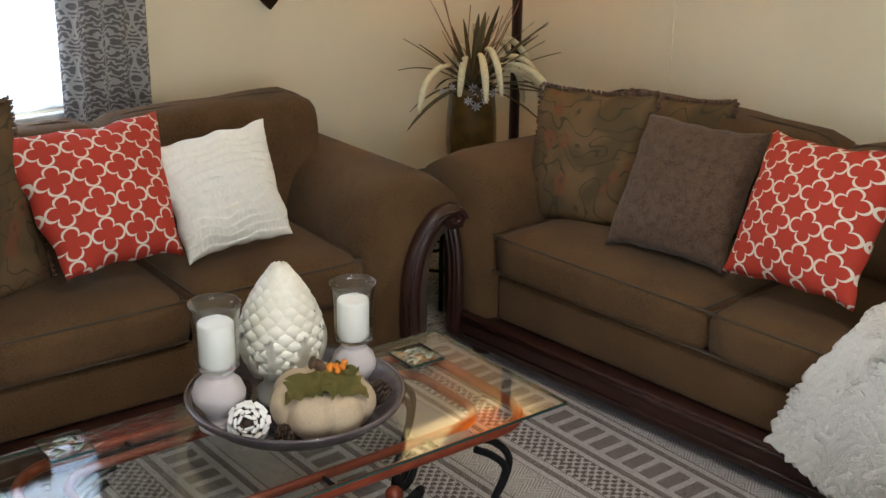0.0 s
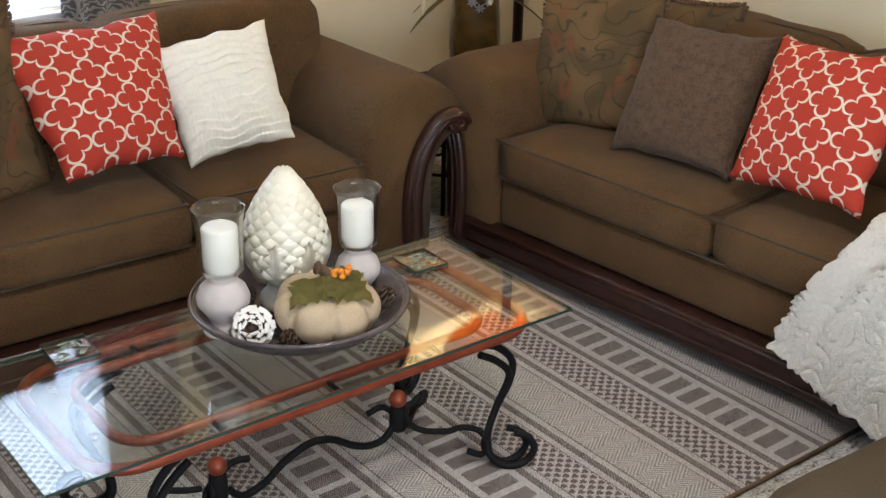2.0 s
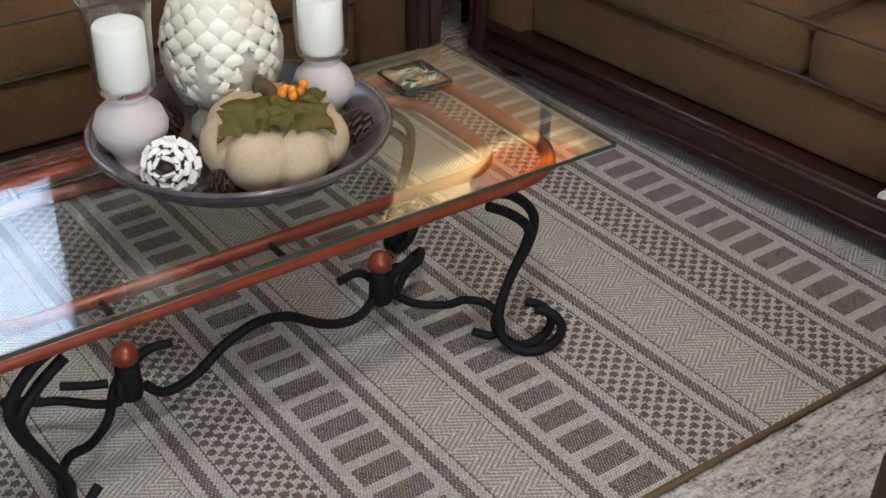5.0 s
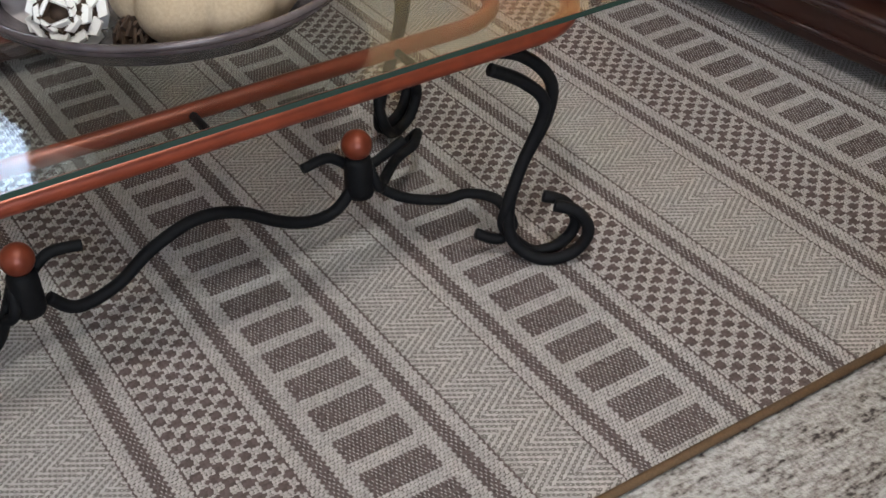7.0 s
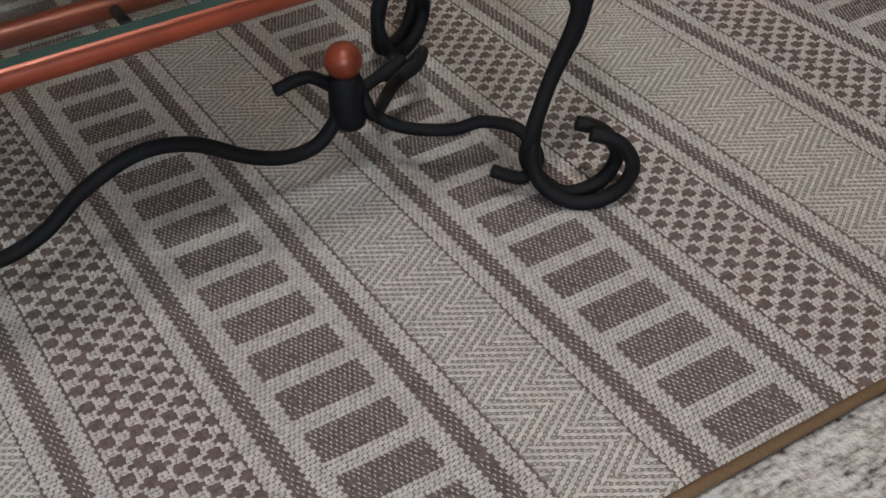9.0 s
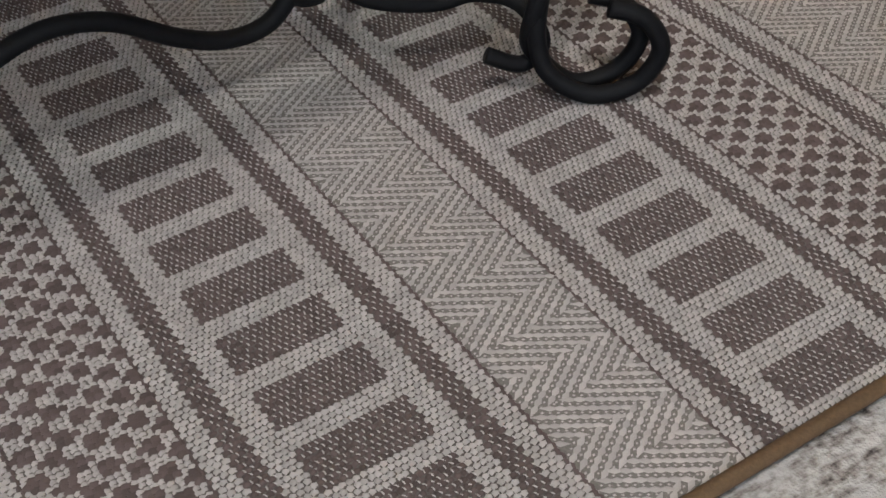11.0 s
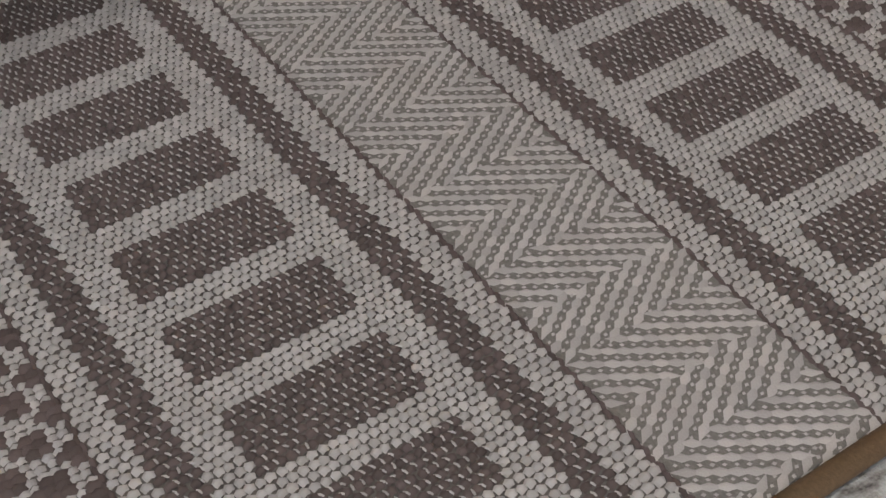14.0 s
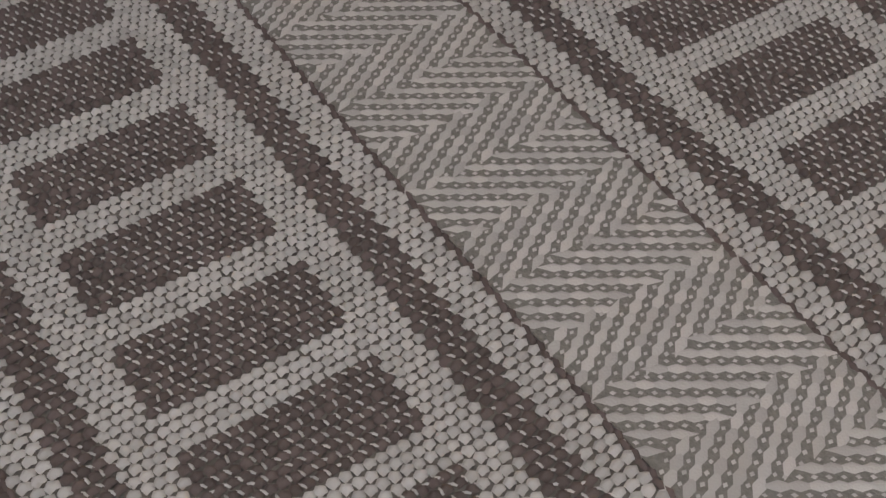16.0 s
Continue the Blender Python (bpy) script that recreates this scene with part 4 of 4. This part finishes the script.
def candle_holder(x, y, z, s, label, big):
    c = thing("candle_holder", pose(x, y, z) @ Matrix.Diagonal((big, big, big * 1.08, 1)), label, "candle holder", "candle holders")
    part("stand", lathe([(0, 0), (0.046 * s, 0), (0.048 * s, 0.010), (0.040 * s, 0.020), (0.030 * s, 0.028), (0.040 * s, 0.040), (0.056 * s, 0.062), (0.058 * s, 0.076), (0.050 * s, 0.096), (0.034 * s, 0.110), (0.030 * s, 0.118), (0.038 * s, 0.126), (0, 0.126)], 36), M_CHALK, c, "turned lilac-grey stand")
    z0 = 0.1265
    part("glass", lathe([(0, z0), (0.040, z0), (0.047, z0 + 0.008), (0.046, z0 + 0.018), (0.0475, z0 + 0.035), (0.0485, z0 + 0.09), (0.053, z0 + 0.128), (0.0565, z0 + 0.139), (0.0545, z0 + 0.139), (0.051, z0 + 0.128), (0.0465, z0 + 0.09), (0.0455, z0 + 0.035), (0.043, z0 + 0.012), (0, z0 + 0.008)], 44), M_CLEAR, c, "clear flared hurricane glass").visible_shadow = False
    part("candle", lathe([(0, z0 + 0.009), (0.0375, z0 + 0.009), (0.0385, z0 + 0.012), (0.0385, z0 + 0.096), (0.036, z0 + 0.1), (0.012, z0 + 0.098), (0, z0 + 0.097)], 36), M_CANDLE, c, "white pillar candle")


candle_holder(-0.472, 0.757, GZ + 0.008, 1.0, "lilac-grey candle holder with hurricane glass and white candle in front", 1.12)
candle_holder(-0.110, 0.715, GZ + 0.008, 0.95, "lilac-grey candle holder with hurricane glass and white candle beside the finial", 1.05)


def pumpkin():
    p = thing("fabric_pumpkin", pose(-0.272, 0.615, GZ + 0.006, 4, -3, 20) @ Matrix.Diagonal((1.26, 1.26, 1.32, 1)), "stuffed beige burlap pumpkin with felt leaf and orange berries", "ornament")
    bm = bmesh.new()
    n, m = 96, 30
    lobes, rows = 7, []
    for j in range(m + 1):
        t = math.pi * j / m
        row = []
        for i in range(n):
            a = 2 * math.pi * i / n
            g = abs(math.cos(lobes * a / 2 + 0.4)) ** 0.55
            r = 0.102 * math.sin(t) ** 0.72 * (0.86 + 0.15 * g)
            z = 0.052 - 0.054 * math.cos(t) * (0.93 + 0.1 * g)
            dip = math.exp(-(math.sin(t) / 0.42) ** 2)
            z += (-0.018 if t > 1.5 else 0.012) * dip
            w = 1 + 0.018 * noise.noise(Vector((math.cos(a) * 3, math.sin(a) * 3, t * 2)))
            pl = 0.0016 * math.sin(a * 46 + 3 * noise.noise(Vector((a * 3, t, 0)))) * math.exp(-((t - 2.3) / 0.5) ** 2)
            row.append(bm.verts.new(((r * w + pl) * math.cos(a), (r * w + pl) * math.sin(a), max(0.001, z))))
        rows.append(row)
    for a, b in zip(rows, rows[1:]):
        for i in range(n):
            bm.faces.new((a[i], a[(i + 1) % n], b[(i + 1) % n], b[i]))
    bmesh.ops.remove_doubles(bm, verts=bm.verts[:], dist=0.0003)
    bmesh.ops.recalc_face_normals(bm, faces=bm.faces[:])
    part("body", bm, M_BURLAP, p)
    part("stem", tube(spline([(0, 0, 0.085), (0.002, 0.002, 0.112), (-0.006, 0.006, 0.128), (-0.016, 0.012, 0.136)], 5), lambda t: 0.013 - 0.004 * t + (0.004 if t > 0.9 else 0), 9), M_STEM, p, "knotty brown stem")

    def leaf(ang, ln, wd):
        b = bmesh.new()
        outline = [(0, 0.05), (0.10, 0.62), (0.17, 0.50), (0.30, 1.0), (0.40, 0.62), (0.55, 0.80), (0.66, 0.42), (0.76, 0.40), (1.0, 0.0)]
        prev = None
        for i in range(41):
            u = i / 40
            for (a0, b0), (a1, b1) in zip(outline, outline[1:]):
                if a0 <= u <= a1:
                    w = b0 + (b1 - b0) * (u - a0) / (a1 - a0)
            ring = []
            for s in (-1, -0.5, 0, 0.5, 1):
                x, y = (u + 0.30 * abs(s) * w * (1 - u)) * ln, s * w * wd
                d = math.hypot(x, y)
                ring.append(b.verts.new((x, y, 0.116 - 2.3 * d * d - 0.08 * d + 0.002 * (s == 0) + 0.004 * math.sin(9 * s + 20 * u))))
            if prev:
                for k in range(4):
                    b.faces.new((prev[k], prev[k + 1], ring[k + 1], ring[k]))
            prev = ring
        bmesh.ops.solidify(b, geom=b.faces[:], thickness=0.0016)
        o = part("leaf", b, M_LEAF, p, "olive green felt maple leaf")
        o.rotation_euler = (0, 0, radians(ang))
    leaf(-80, 0.098, 0.058)
    leaf(172, 0.098, 0.052)
    leaf(-20, 0.085, 0.046)
    leaf(-125, 0.07, 0.042)
    rnd = random.Random(8)
    for k in range(7):
        q = Vector((0.012 + rnd.uniform(-0.012, 0.024), -0.020 + rnd.uniform(-0.010, 0.012), 0.121 + rnd.uniform(-0.003, 0.008)))
        o = part("berry", lathe([(0.0065 * math.sin(math.pi * i / 8), -0.0065 * math.cos(math.pi * i / 8)) for i in range(9)], 12), M_BERRY, p, "orange berry")
        o.location = q


pumpkin()


def pine_cone(m, s, white, label):
    c = thing("pine_cone", m, label, "pine cone", "pine cones")
    part("core", lathe([(0, -0.034 * s), (0.016 * s, -0.028 * s), (0.022 * s, 0), (0.014 * s, 0.024 * s), (0, 0.034 * s)], 14), M_CONE, c)
    bm, tips = bmesh.new(), bmesh.new()
    k = 0
    total = 46 if white else 62
    for k in range(total):
        t = (k + 0.5) / total
        a = k * 2.39996
        zz = (-0.034 + 0.066 * t) * s
        r = 0.047 * s * math.sin(math.pi * (0.14 + 0.80 * t)) ** 0.8
        out = Vector((math.cos(a), math.sin(a), -0.55 + 1.25 * t)).normalized()
        side = Vector((-math.sin(a), math.cos(a), 0))
        up = out.cross(side) * -1
        p0 = Vector((0, 0, zz)) + Vector((math.cos(a), math.sin(a), 0)) * 0.012 * s
        p1 = Vector((0, 0, zz)) + out * r
        wd = 0.0165 * s
        th = 0.0036 * s

        def wedge(b, q0, q1, w0, w1):
            vs = [b.verts.new(v) for v in (q0 - side * w0 + up * th, q0 + side * w0 + up * th, q1 + side * w1 + up * th, q1 - side * w1 + up * th,
                                           q0 - side * w0 - up * th, q0 + side * w0 - up * th, q1 + side * w1 - up * th, q1 - side * w1 - up * th)]
            for f in ((0, 1, 2, 3), (7, 6, 5, 4), (0, 3, 7, 4), (1, 5, 6, 2), (3, 2, 6, 7), (0, 4, 5, 1)):
                b.faces.new([vs[i] for i in f])
        pm = p0.lerp(p1, 0.70)
        wedge(bm, p0, pm if white else p1, wd * 0.5, wd)
        if white:
            wedge(tips, pm - out * 0.001, p1 + up * 0.004 * s, wd * 0.72, wd * 0.50)
    part("scale_layer", bm, M_CONE, c, smooth=False)["kind"] = "stuff"
    if white:
        part("white_tip_layer", tips, M_CONEW, c, "white painted scale tips", smooth=False)["kind"] = "stuff"


pine_cone(pose(-0.452, 0.655, GZ + 0.052, 62, 0, -34), 1.12, True, "large pine cone with white painted tips in the dish")
pine_cone(pose(-0.175, 0.775, GZ + 0.052, 40, 20, 40), 0.80, True, "pine cone with white painted tips behind the pumpkin")
pine_cone(pose(-0.385, 0.585, GZ + 0.028, 80, 0, 30), 0.62, False, "small natural brown pine cone in the dish")
pine_cone(pose(-0.375, 0.845, GZ + 0.040, 60, 0, 100), 0.80, False, "natural brown pine cone behind the candle")
pine_cone(pose(-0.105, 0.615, GZ + 0.042, 70, 0, 200), 0.72, False, "dark brown pine cone beside the pumpkin")

# corner: iron stand, vase of dried stems, lamp ----------------------------
VX, VY = 1.365, 2.06


def iron_stand():
    s = thing("plant_stand", pose(1.20, 1.985, FLOOR), "black wrought iron plant stand with scrolls in the corner", "plant stand")
    part("plate", lathe([(0, 0.405), (0.265, 0.405), (0.27, 0.412), (0.265, 0.42), (0, 0.42)], 32), M_IRON, s)
    for k in range(4):
        a = radians(45 + 90 * k)
        d = Vector((math.cos(a), math.sin(a), 0))
        pts = [d * 0.245 + Vector((0, 0, 0.405)), d * 0.24 + Vector((0, 0, 0.35)), d * 0.245 + Vector((0, 0, 0.14)), d * 0.25]
        part("leg", tube(spline(pts, 6), 0.009, 8), M_IRON, s)
        e = Vector((-math.sin(a), math.cos(a), 0))
        sc = [d * 0.245 + e * (0.07 * (1 - i / 18) * math.cos(i * 0.5) - 0.02) + Vector((0, 0, 0.27 + 0.06 * (1 - i / 18) * math.sin(i * 0.5))) for i in range(16)]
        part("scroll", tube(spline(sc, 3), 0.006, 7), M_IRON, s)
        part("scroll", tube(spline([d * 0.245 + Vector((0, 0, 0.18)), d * 0.205 + e * 0.05 + Vector((0, 0, 0.14)), d * 0.255 + e * 0.10 + Vector((0, 0, 0.16)), d * 0.285 + e * 0.12 + Vector((0, 0, 0.12))], 7), 0.006, 7), M_IRON, s)
    part("ring", tube([Vector((0.245 * math.cos(i * math.pi / 18), 0.245 * math.sin(i * math.pi / 18), 0.16)) for i in range(36)], 0.006, 7, closed=True), M_IRON, s)


iron_stand()


def arrangement():
    z = FLOOR + 0.50
    v = thing("vase", pose(VX, VY, z) @ Matrix.Diagonal((1.17, 1.17, 1.0, 1)), "tall amber brown glazed vase filled with dried stems", "vase")
    part("body", lathe([(0, -0.08), (0.070, -0.08), (0.078, -0.07), (0.086, 0.06), (0.084, 0.16), (0.076, 0.26), (0.080, 0.285), (0.074, 0.285), (0.070, 0.26), (0.07, -0.06), (0, -0.065)], 40), M_VASE, v)
    rnd = random.Random(21)
    base = Vector((0, 0, 0.27))
    for k in range(34):
        a = rnd.uniform(0, 2 * math.pi)
        el = rnd.uniform(0.25, 1.25)
        ln = rnd.uniform(0.26, 0.44)
        d = Vector((math.cos(a) * math.cos(el), math.sin(a) * math.cos(el), math.sin(el)))
        droop = rnd.uniform(0.03, 0.16)
        b = bmesh.new()
        prev = None
        side = d.cross(Vector((0, 0, 1))).normalized()
        w0 = rnd.uniform(0.006, 0.0125)
        for i in range(10):
            u = i / 9
            p = base + d * ln * u - Vector((0, 0, droop * u * u * (1.6 - math.sin(el))))
            w = w0 * math.sin(math.pi * (0.12 + 0.86 * u)) ** 0.7
            ring = [b.verts.new(p - side * w), b.verts.new(p + Vector((0, 0, -0.003))), b.verts.new(p + side * w)]
            if prev:
                for j in range(2):
                    b.faces.new((prev[j], prev[j + 1], ring[j + 1], ring[j]))
            prev = ring
        bmesh.ops.solidify(b, geom=b.faces[:], thickness=0.0012)
        part("blade", b, M_BLADE, v, "dry olive strap leaf")
    for k in range(13):
        a = radians(200 + 230 * (k + rnd.uniform(-0.3, 0.3)) / 12)
        reach, rise = rnd.uniform(0.13, 0.28), rnd.uniform(0.08, 0.24)
        d = Vector((math.cos(a), math.sin(a), 0))
        pts = [base, base + d * reach * 0.35 + Vector((0, 0, rise * 0.8)), base + d * reach * 0.75 + Vector((0, 0, rise)), base + d * reach * 1.1 + Vector((0, 0, rise * 0.62)), base + d * reach * 1.25 + Vector((0, 0, rise * 0.62 - rnd.uniform(0.05, 0.13)))]
        path = spline(pts, 8)
        part("stalk", tube(path[:14], 0.0018, 5), M_TWIG, v)
        part("plume", tube(path[12:], lambda t: 0.0125 * math.sin(math.pi * (0.10 + 0.82 * t)) ** 0.6, 9), M_PLUME, v, "cream drooping seed plume")
    for k in range(16):
        a = rnd.uniform(0, 2 * math.pi)
        d = Vector((math.cos(a) * 0.45, math.sin(a) * 0.45, 1)).normalized()
        ln = rnd.uniform(0.22, 0.40)
        part("twig", tube([base, base + d * ln * 0.5 + Vector((rnd.uniform(-0.02, 0.02), 0, 0)), base + d * ln], 0.0014, 5), M_TWIG, v, "thin rust twig")
    for k in range(12):
        a = radians(rnd.uniform(170, 340))
        c = Vector((math.cos(a) * rnd.uniform(0.07, 0.13), math.sin(a) * rnd.uniform(0.07, 0.13), rnd.uniform(0.21, 0.30)))
        b = bmesh.new()
        for j in range(7):
            g = 2 * math.pi * j / 7
            o = Vector((math.cos(a), math.sin(a), 0))
            s = Vector((-math.sin(a), math.cos(a), 0))
            r = s * math.cos(g) + Vector((0, 0, 1)) * math.sin(g)
            q = s * -math.sin(g) + Vector((0, 0, 1)) * math.cos(g)
            vs = [b.verts.new(c + o * 0.002), b.verts.new(c + r * 0.012 + q * 0.004 + o * 0.005), b.verts.new(c + r * 0.020 + o * 0.003), b.verts.new(c + r * 0.012 - q * 0.004 + o * 0.005)]
            b.faces.new(vs)
        bmesh.ops.solidify(b, geom=b.faces[:], thickness=0.001)
        part("flower", b, M_PETAL, v, "small white star flower")


arrangement()


def floor_lamp():
    f = thing("floor_lamp", pose(1.65, 2.13, FLOOR), "tall floor lamp with dark mahogany pole and amber bowl shade", "floor lamp")
    part("base", lathe([(0, 0), (0.13, 0), (0.135, 0.012), (0.11, 0.025), (0.03, 0.04), (0, 0.04)], 36), M_WOOD, f)
    part("pole", lathe([(0, 0.035), (0.021, 0.035), (0.021, 1.58), (0.03, 1.60), (0.034, 1.62), (0, 1.62)], 24), M_WOOD, f)
    part("shade", lathe([(0, 1.621), (0.05, 1.624), (0.15, 1.652), (0.23, 1.705), (0.28, 1.775), (0.276, 1.777), (0.225, 1.709), (0.146, 1.657), (0.05, 1.629), (0, 1.626)], 40), M_SHADE, f, "glowing amber glass bowl")


floor_lamp()
# unseen fixture, added to go with the overhead fill lamp
c = thing("added_ceiling_fixture", pose(-0.4, -0.4, TOP), "unseen round flush ceiling fixture, added above the overhead fill lamp", "ceiling light")
part("frame", lathe([(0, -0.001), (0.2, -0.001), (0.205, -0.02), (0.19, -0.03), (0, -0.03)], 40), M_BRASS, c)

# rug: woven bands of separate stitches ------------------------------------
RX0, RX1, RY0, RY1 = -1.36, 1.04, -0.062, 1.56
# dark rails between the bands, and what is woven in the band that follows each
BANDS = [(-1.290, "chevron"), (-1.113, "ladder"), (-0.944, "hound"), (-0.777, "chevron"), (-0.563, "hound"), (-0.379, "ladder"), (-0.210, "chevron"),
         (-0.034, "ladder"), (0.135, "hound"), (0.314, "chevron"), (0.528, "hound"), (0.698, "ladder"), (0.870, "chevron"), (1.046, "end")]
SX, SY = 0.0061, 0.07 / 12


def zones(kind, w):
    """Strips across one band: from, to and what is woven there."""
    rail = [(-0.0105, 0.0105, "dark")]
    if kind == "ladder":
        m = (w - 0.101) / 2
        return rail + [(0.0105, m, "light"), (m, w - m, "ladder"), (w - m, w - 0.0105, "light")]
    return rail + [(0.0105, 0.0310, "light"), (0.0310, 0.0335, "line"), (0.0335, w - 0.0335, kind), (w - 0.0335, w - 0.0310, "line"), (w - 0.0310, w - 0.0105, "light")]


def is_dark(what, u, y):
    if what == "dark":
        return True
    if what == "ladder":
        return y % 0.07 > 0.07 / 3
    if what == "hound":
        a, b = math.floor((u - 0.035) / 0.0175), math.floor(y / 0.0152)
        du, dv = (u - 0.035) / 0.0175 - a - 0.5, y / 0.0152 - b - 0.5
        return (a + b) % 2 == 0 and (du / 0.49) ** 2 + (dv / 0.48) ** 2 < 1
    return False


def dome_template():
    base = []
    for j in (-1, 0, 1):
        for i in (-1, 0, 1):
            base.append((i * (0.5 if j == 0 else 0.39), j * (0.5 if i == 0 else 0.42), 1.0 if i == 0 and j == 0 else (0.42 if i == 0 or j == 0 else 0.0)))
    faces = [(0, 1, 4, 3), (1, 2, 5, 4), (3, 4, 7, 6), (4, 5, 8, 7)]
    return np.array(base), np.array(faces)


def stitches(rows):
    """rows: x, y, z, length, width, height, angle. One mesh of small domes."""
    base, faces = dome_template()
    r = np.array(rows)
    p = base[None, :, :] * r[:, None, 3:6]
    ca, sa = np.cos(r[:, 6])[:, None], np.sin(r[:, 6])[:, None]
    x = p[..., 0] * ca - p[..., 1] * sa + r[:, 0:1]
    y = p[..., 0] * sa + p[..., 1] * ca + r[:, 1:2]
    z = p[..., 2] + r[:, 2:3]
    co = np.stack([x, y, z], -1).reshape(-1, 3)
    fs = (faces[None] + (np.arange(len(r)) * 9)[:, None, None]).reshape(-1, 4)
    me = bpy.data.meshes.new("stitches")
    me.from_pydata(co.tolist(), [], fs.tolist())
    me.polygons.foreach_set("use_smooth", [True] * len(me.polygons))
    return me


def rug():
    rg = thing("area_rug", pose(0, 0, 0), "flatwoven beige and brown rug with ladder, houndstooth and chevron stripes", "rug")
    part("backing", boxed((RX0, RY0, FLOOR), (RX1, RY1, -0.0018)), M_BACK, rg, smooth=False)
    bands = [(x, kind, x1 - x) for (x, kind), (x1, _) in zip(BANDS, BANDS[1:])]
    for x, kind, w in bands:
        if kind == "chevron":
            # strip whose dark colour stands for shade between the ribs
            part("shaded_ground", boxed((x + 0.0337, RY0 + 0.004, -0.0018), (min(x + w - 0.0337, RX1), RY1, -0.0004)), M_GROUND, rg, "cream ground weave under the chevrons, darkened as shade between the ribs", smooth=False)
    rnd = random.Random(4)
    light, dark = [], []
    z = -0.0020
    for bx, kind, bw in bands:
        for ua, ub, what in zones(kind, bw):
            if what == "chevron":
                continue
            n = max(1, round((ub - ua) / (0.0060 if what == "hound" else SX)))
            sx = (ub - ua) / n
            sy, lean = (0.0152 / 3, 0.08) if what == "hound" else (SY, 0.22)
            for j in range(math.floor(RY0 / sy), math.floor(RY1 / sy)):
                for i in range(n):
                    u, y = ua + (i + 0.5 + (lean if j % 2 else -lean)) * sx, (j + 0.5) * sy
                    x = bx + u
                    if not (RX0 < x < RX1 and RY0 + 0.002 < y < RY1):
                        continue
                    if what == "line":
                        dark.append((x, y, z, 0.0036, SY * 1.25, 0.0043, 0.0))
                        continue
                    d = is_dark(what, ua + (i + 0.5) * sx, y)
                    g = (x + rnd.gauss(0, 0.0003), y + rnd.gauss(0, 0.0002), z, sx * rnd.uniform(0.94, 1.10), sy * rnd.uniform(0.88, 1.04), rnd.uniform(0.0036, 0.0047), 0.22 + rnd.gauss(0, 0.09))
                    if d and what == "hound":
                        g = (g[0], g[1], z + 0.0005, g[3] * 1.6, g[4] * 1.6, g[5], g[6])
                    (dark if d else light).append(g)
                    if d and what != "hound" and rnd.random() < 0.9:
                        light.append((x + sx * 0.5, y + rnd.gauss(0, 0.0003), z + 0.0013, 0.0016, 0.0044, 0.0018, 0.5 + rnd.gauss(0, 0.3)))
    # chevron bands: ribs of two slants, in stripes across the band
    for bx, kind, bw in bands:
        if kind != "chevron":
            continue
        u0, u1 = 0.0335, bw - 0.0335
        width, stripe, gap, ln, dot = u1 - u0, 0.0385, 0.0088, 0.020, 0.0062
        for sg in (1, -1):
            ang = sg * radians(33)
            ca, sa = math.cos(ang), math.sin(ang)
            for r in range(int(-0.2 / gap), int((RY1 - RY0 + 0.2) / gap)):
                for size, rib in ((0.0085, True), (dot, False)):
                    for s in range(int(-0.02 / size), int(width / ca / size) + 4):
                        d = (s + 0.5 * (r % 2)) * size
                        u, y = d * ca, RY0 + (r + (0 if rib else 0.5)) * gap / ca + d * sa
                        x = bx + u0 + u
                        if not (0.0 < u < width and RY0 + 0.004 < y < RY1 and RX0 < x < RX1):
                            continue
                        # stripes across the band in which the slant turns over
                        if (math.floor((y + 0.012) / stripe) % 2 == 0) != (sg > 0):
                            continue
                        if rib:
                            light.append((x, y, z, ln, gap * 0.77, rnd.uniform(0.0031, 0.0034), ang + rnd.gauss(0, 0.015)))
                        else:
                            light.append((x, y, z, 0.0042, 0.0033, rnd.uniform(0.0026, 0.0031), ang + rnd.uniform(-0.3, 0.3)))
    for name, rows, mat, label in (("cream_weave", light, M_LIGHT, "cream woven yarn stitches"), ("brown_weave", dark, M_DARK, "brown woven yarn stitches")):
        me = stitches(rows)
        me.materials.append(mat)
        o = new(name, me)
        o.parent = rg
        tagged(o, label, kind="stuff")
    part("binding", tube([Vector((RX0, RY0 - 0.004, -0.001)), Vector((RX1, RY0 - 0.004, -0.001))], 0.0075, 10, flat=0.75), M_BIND, rg, "brown cloth binding along the rug's end")


rug()
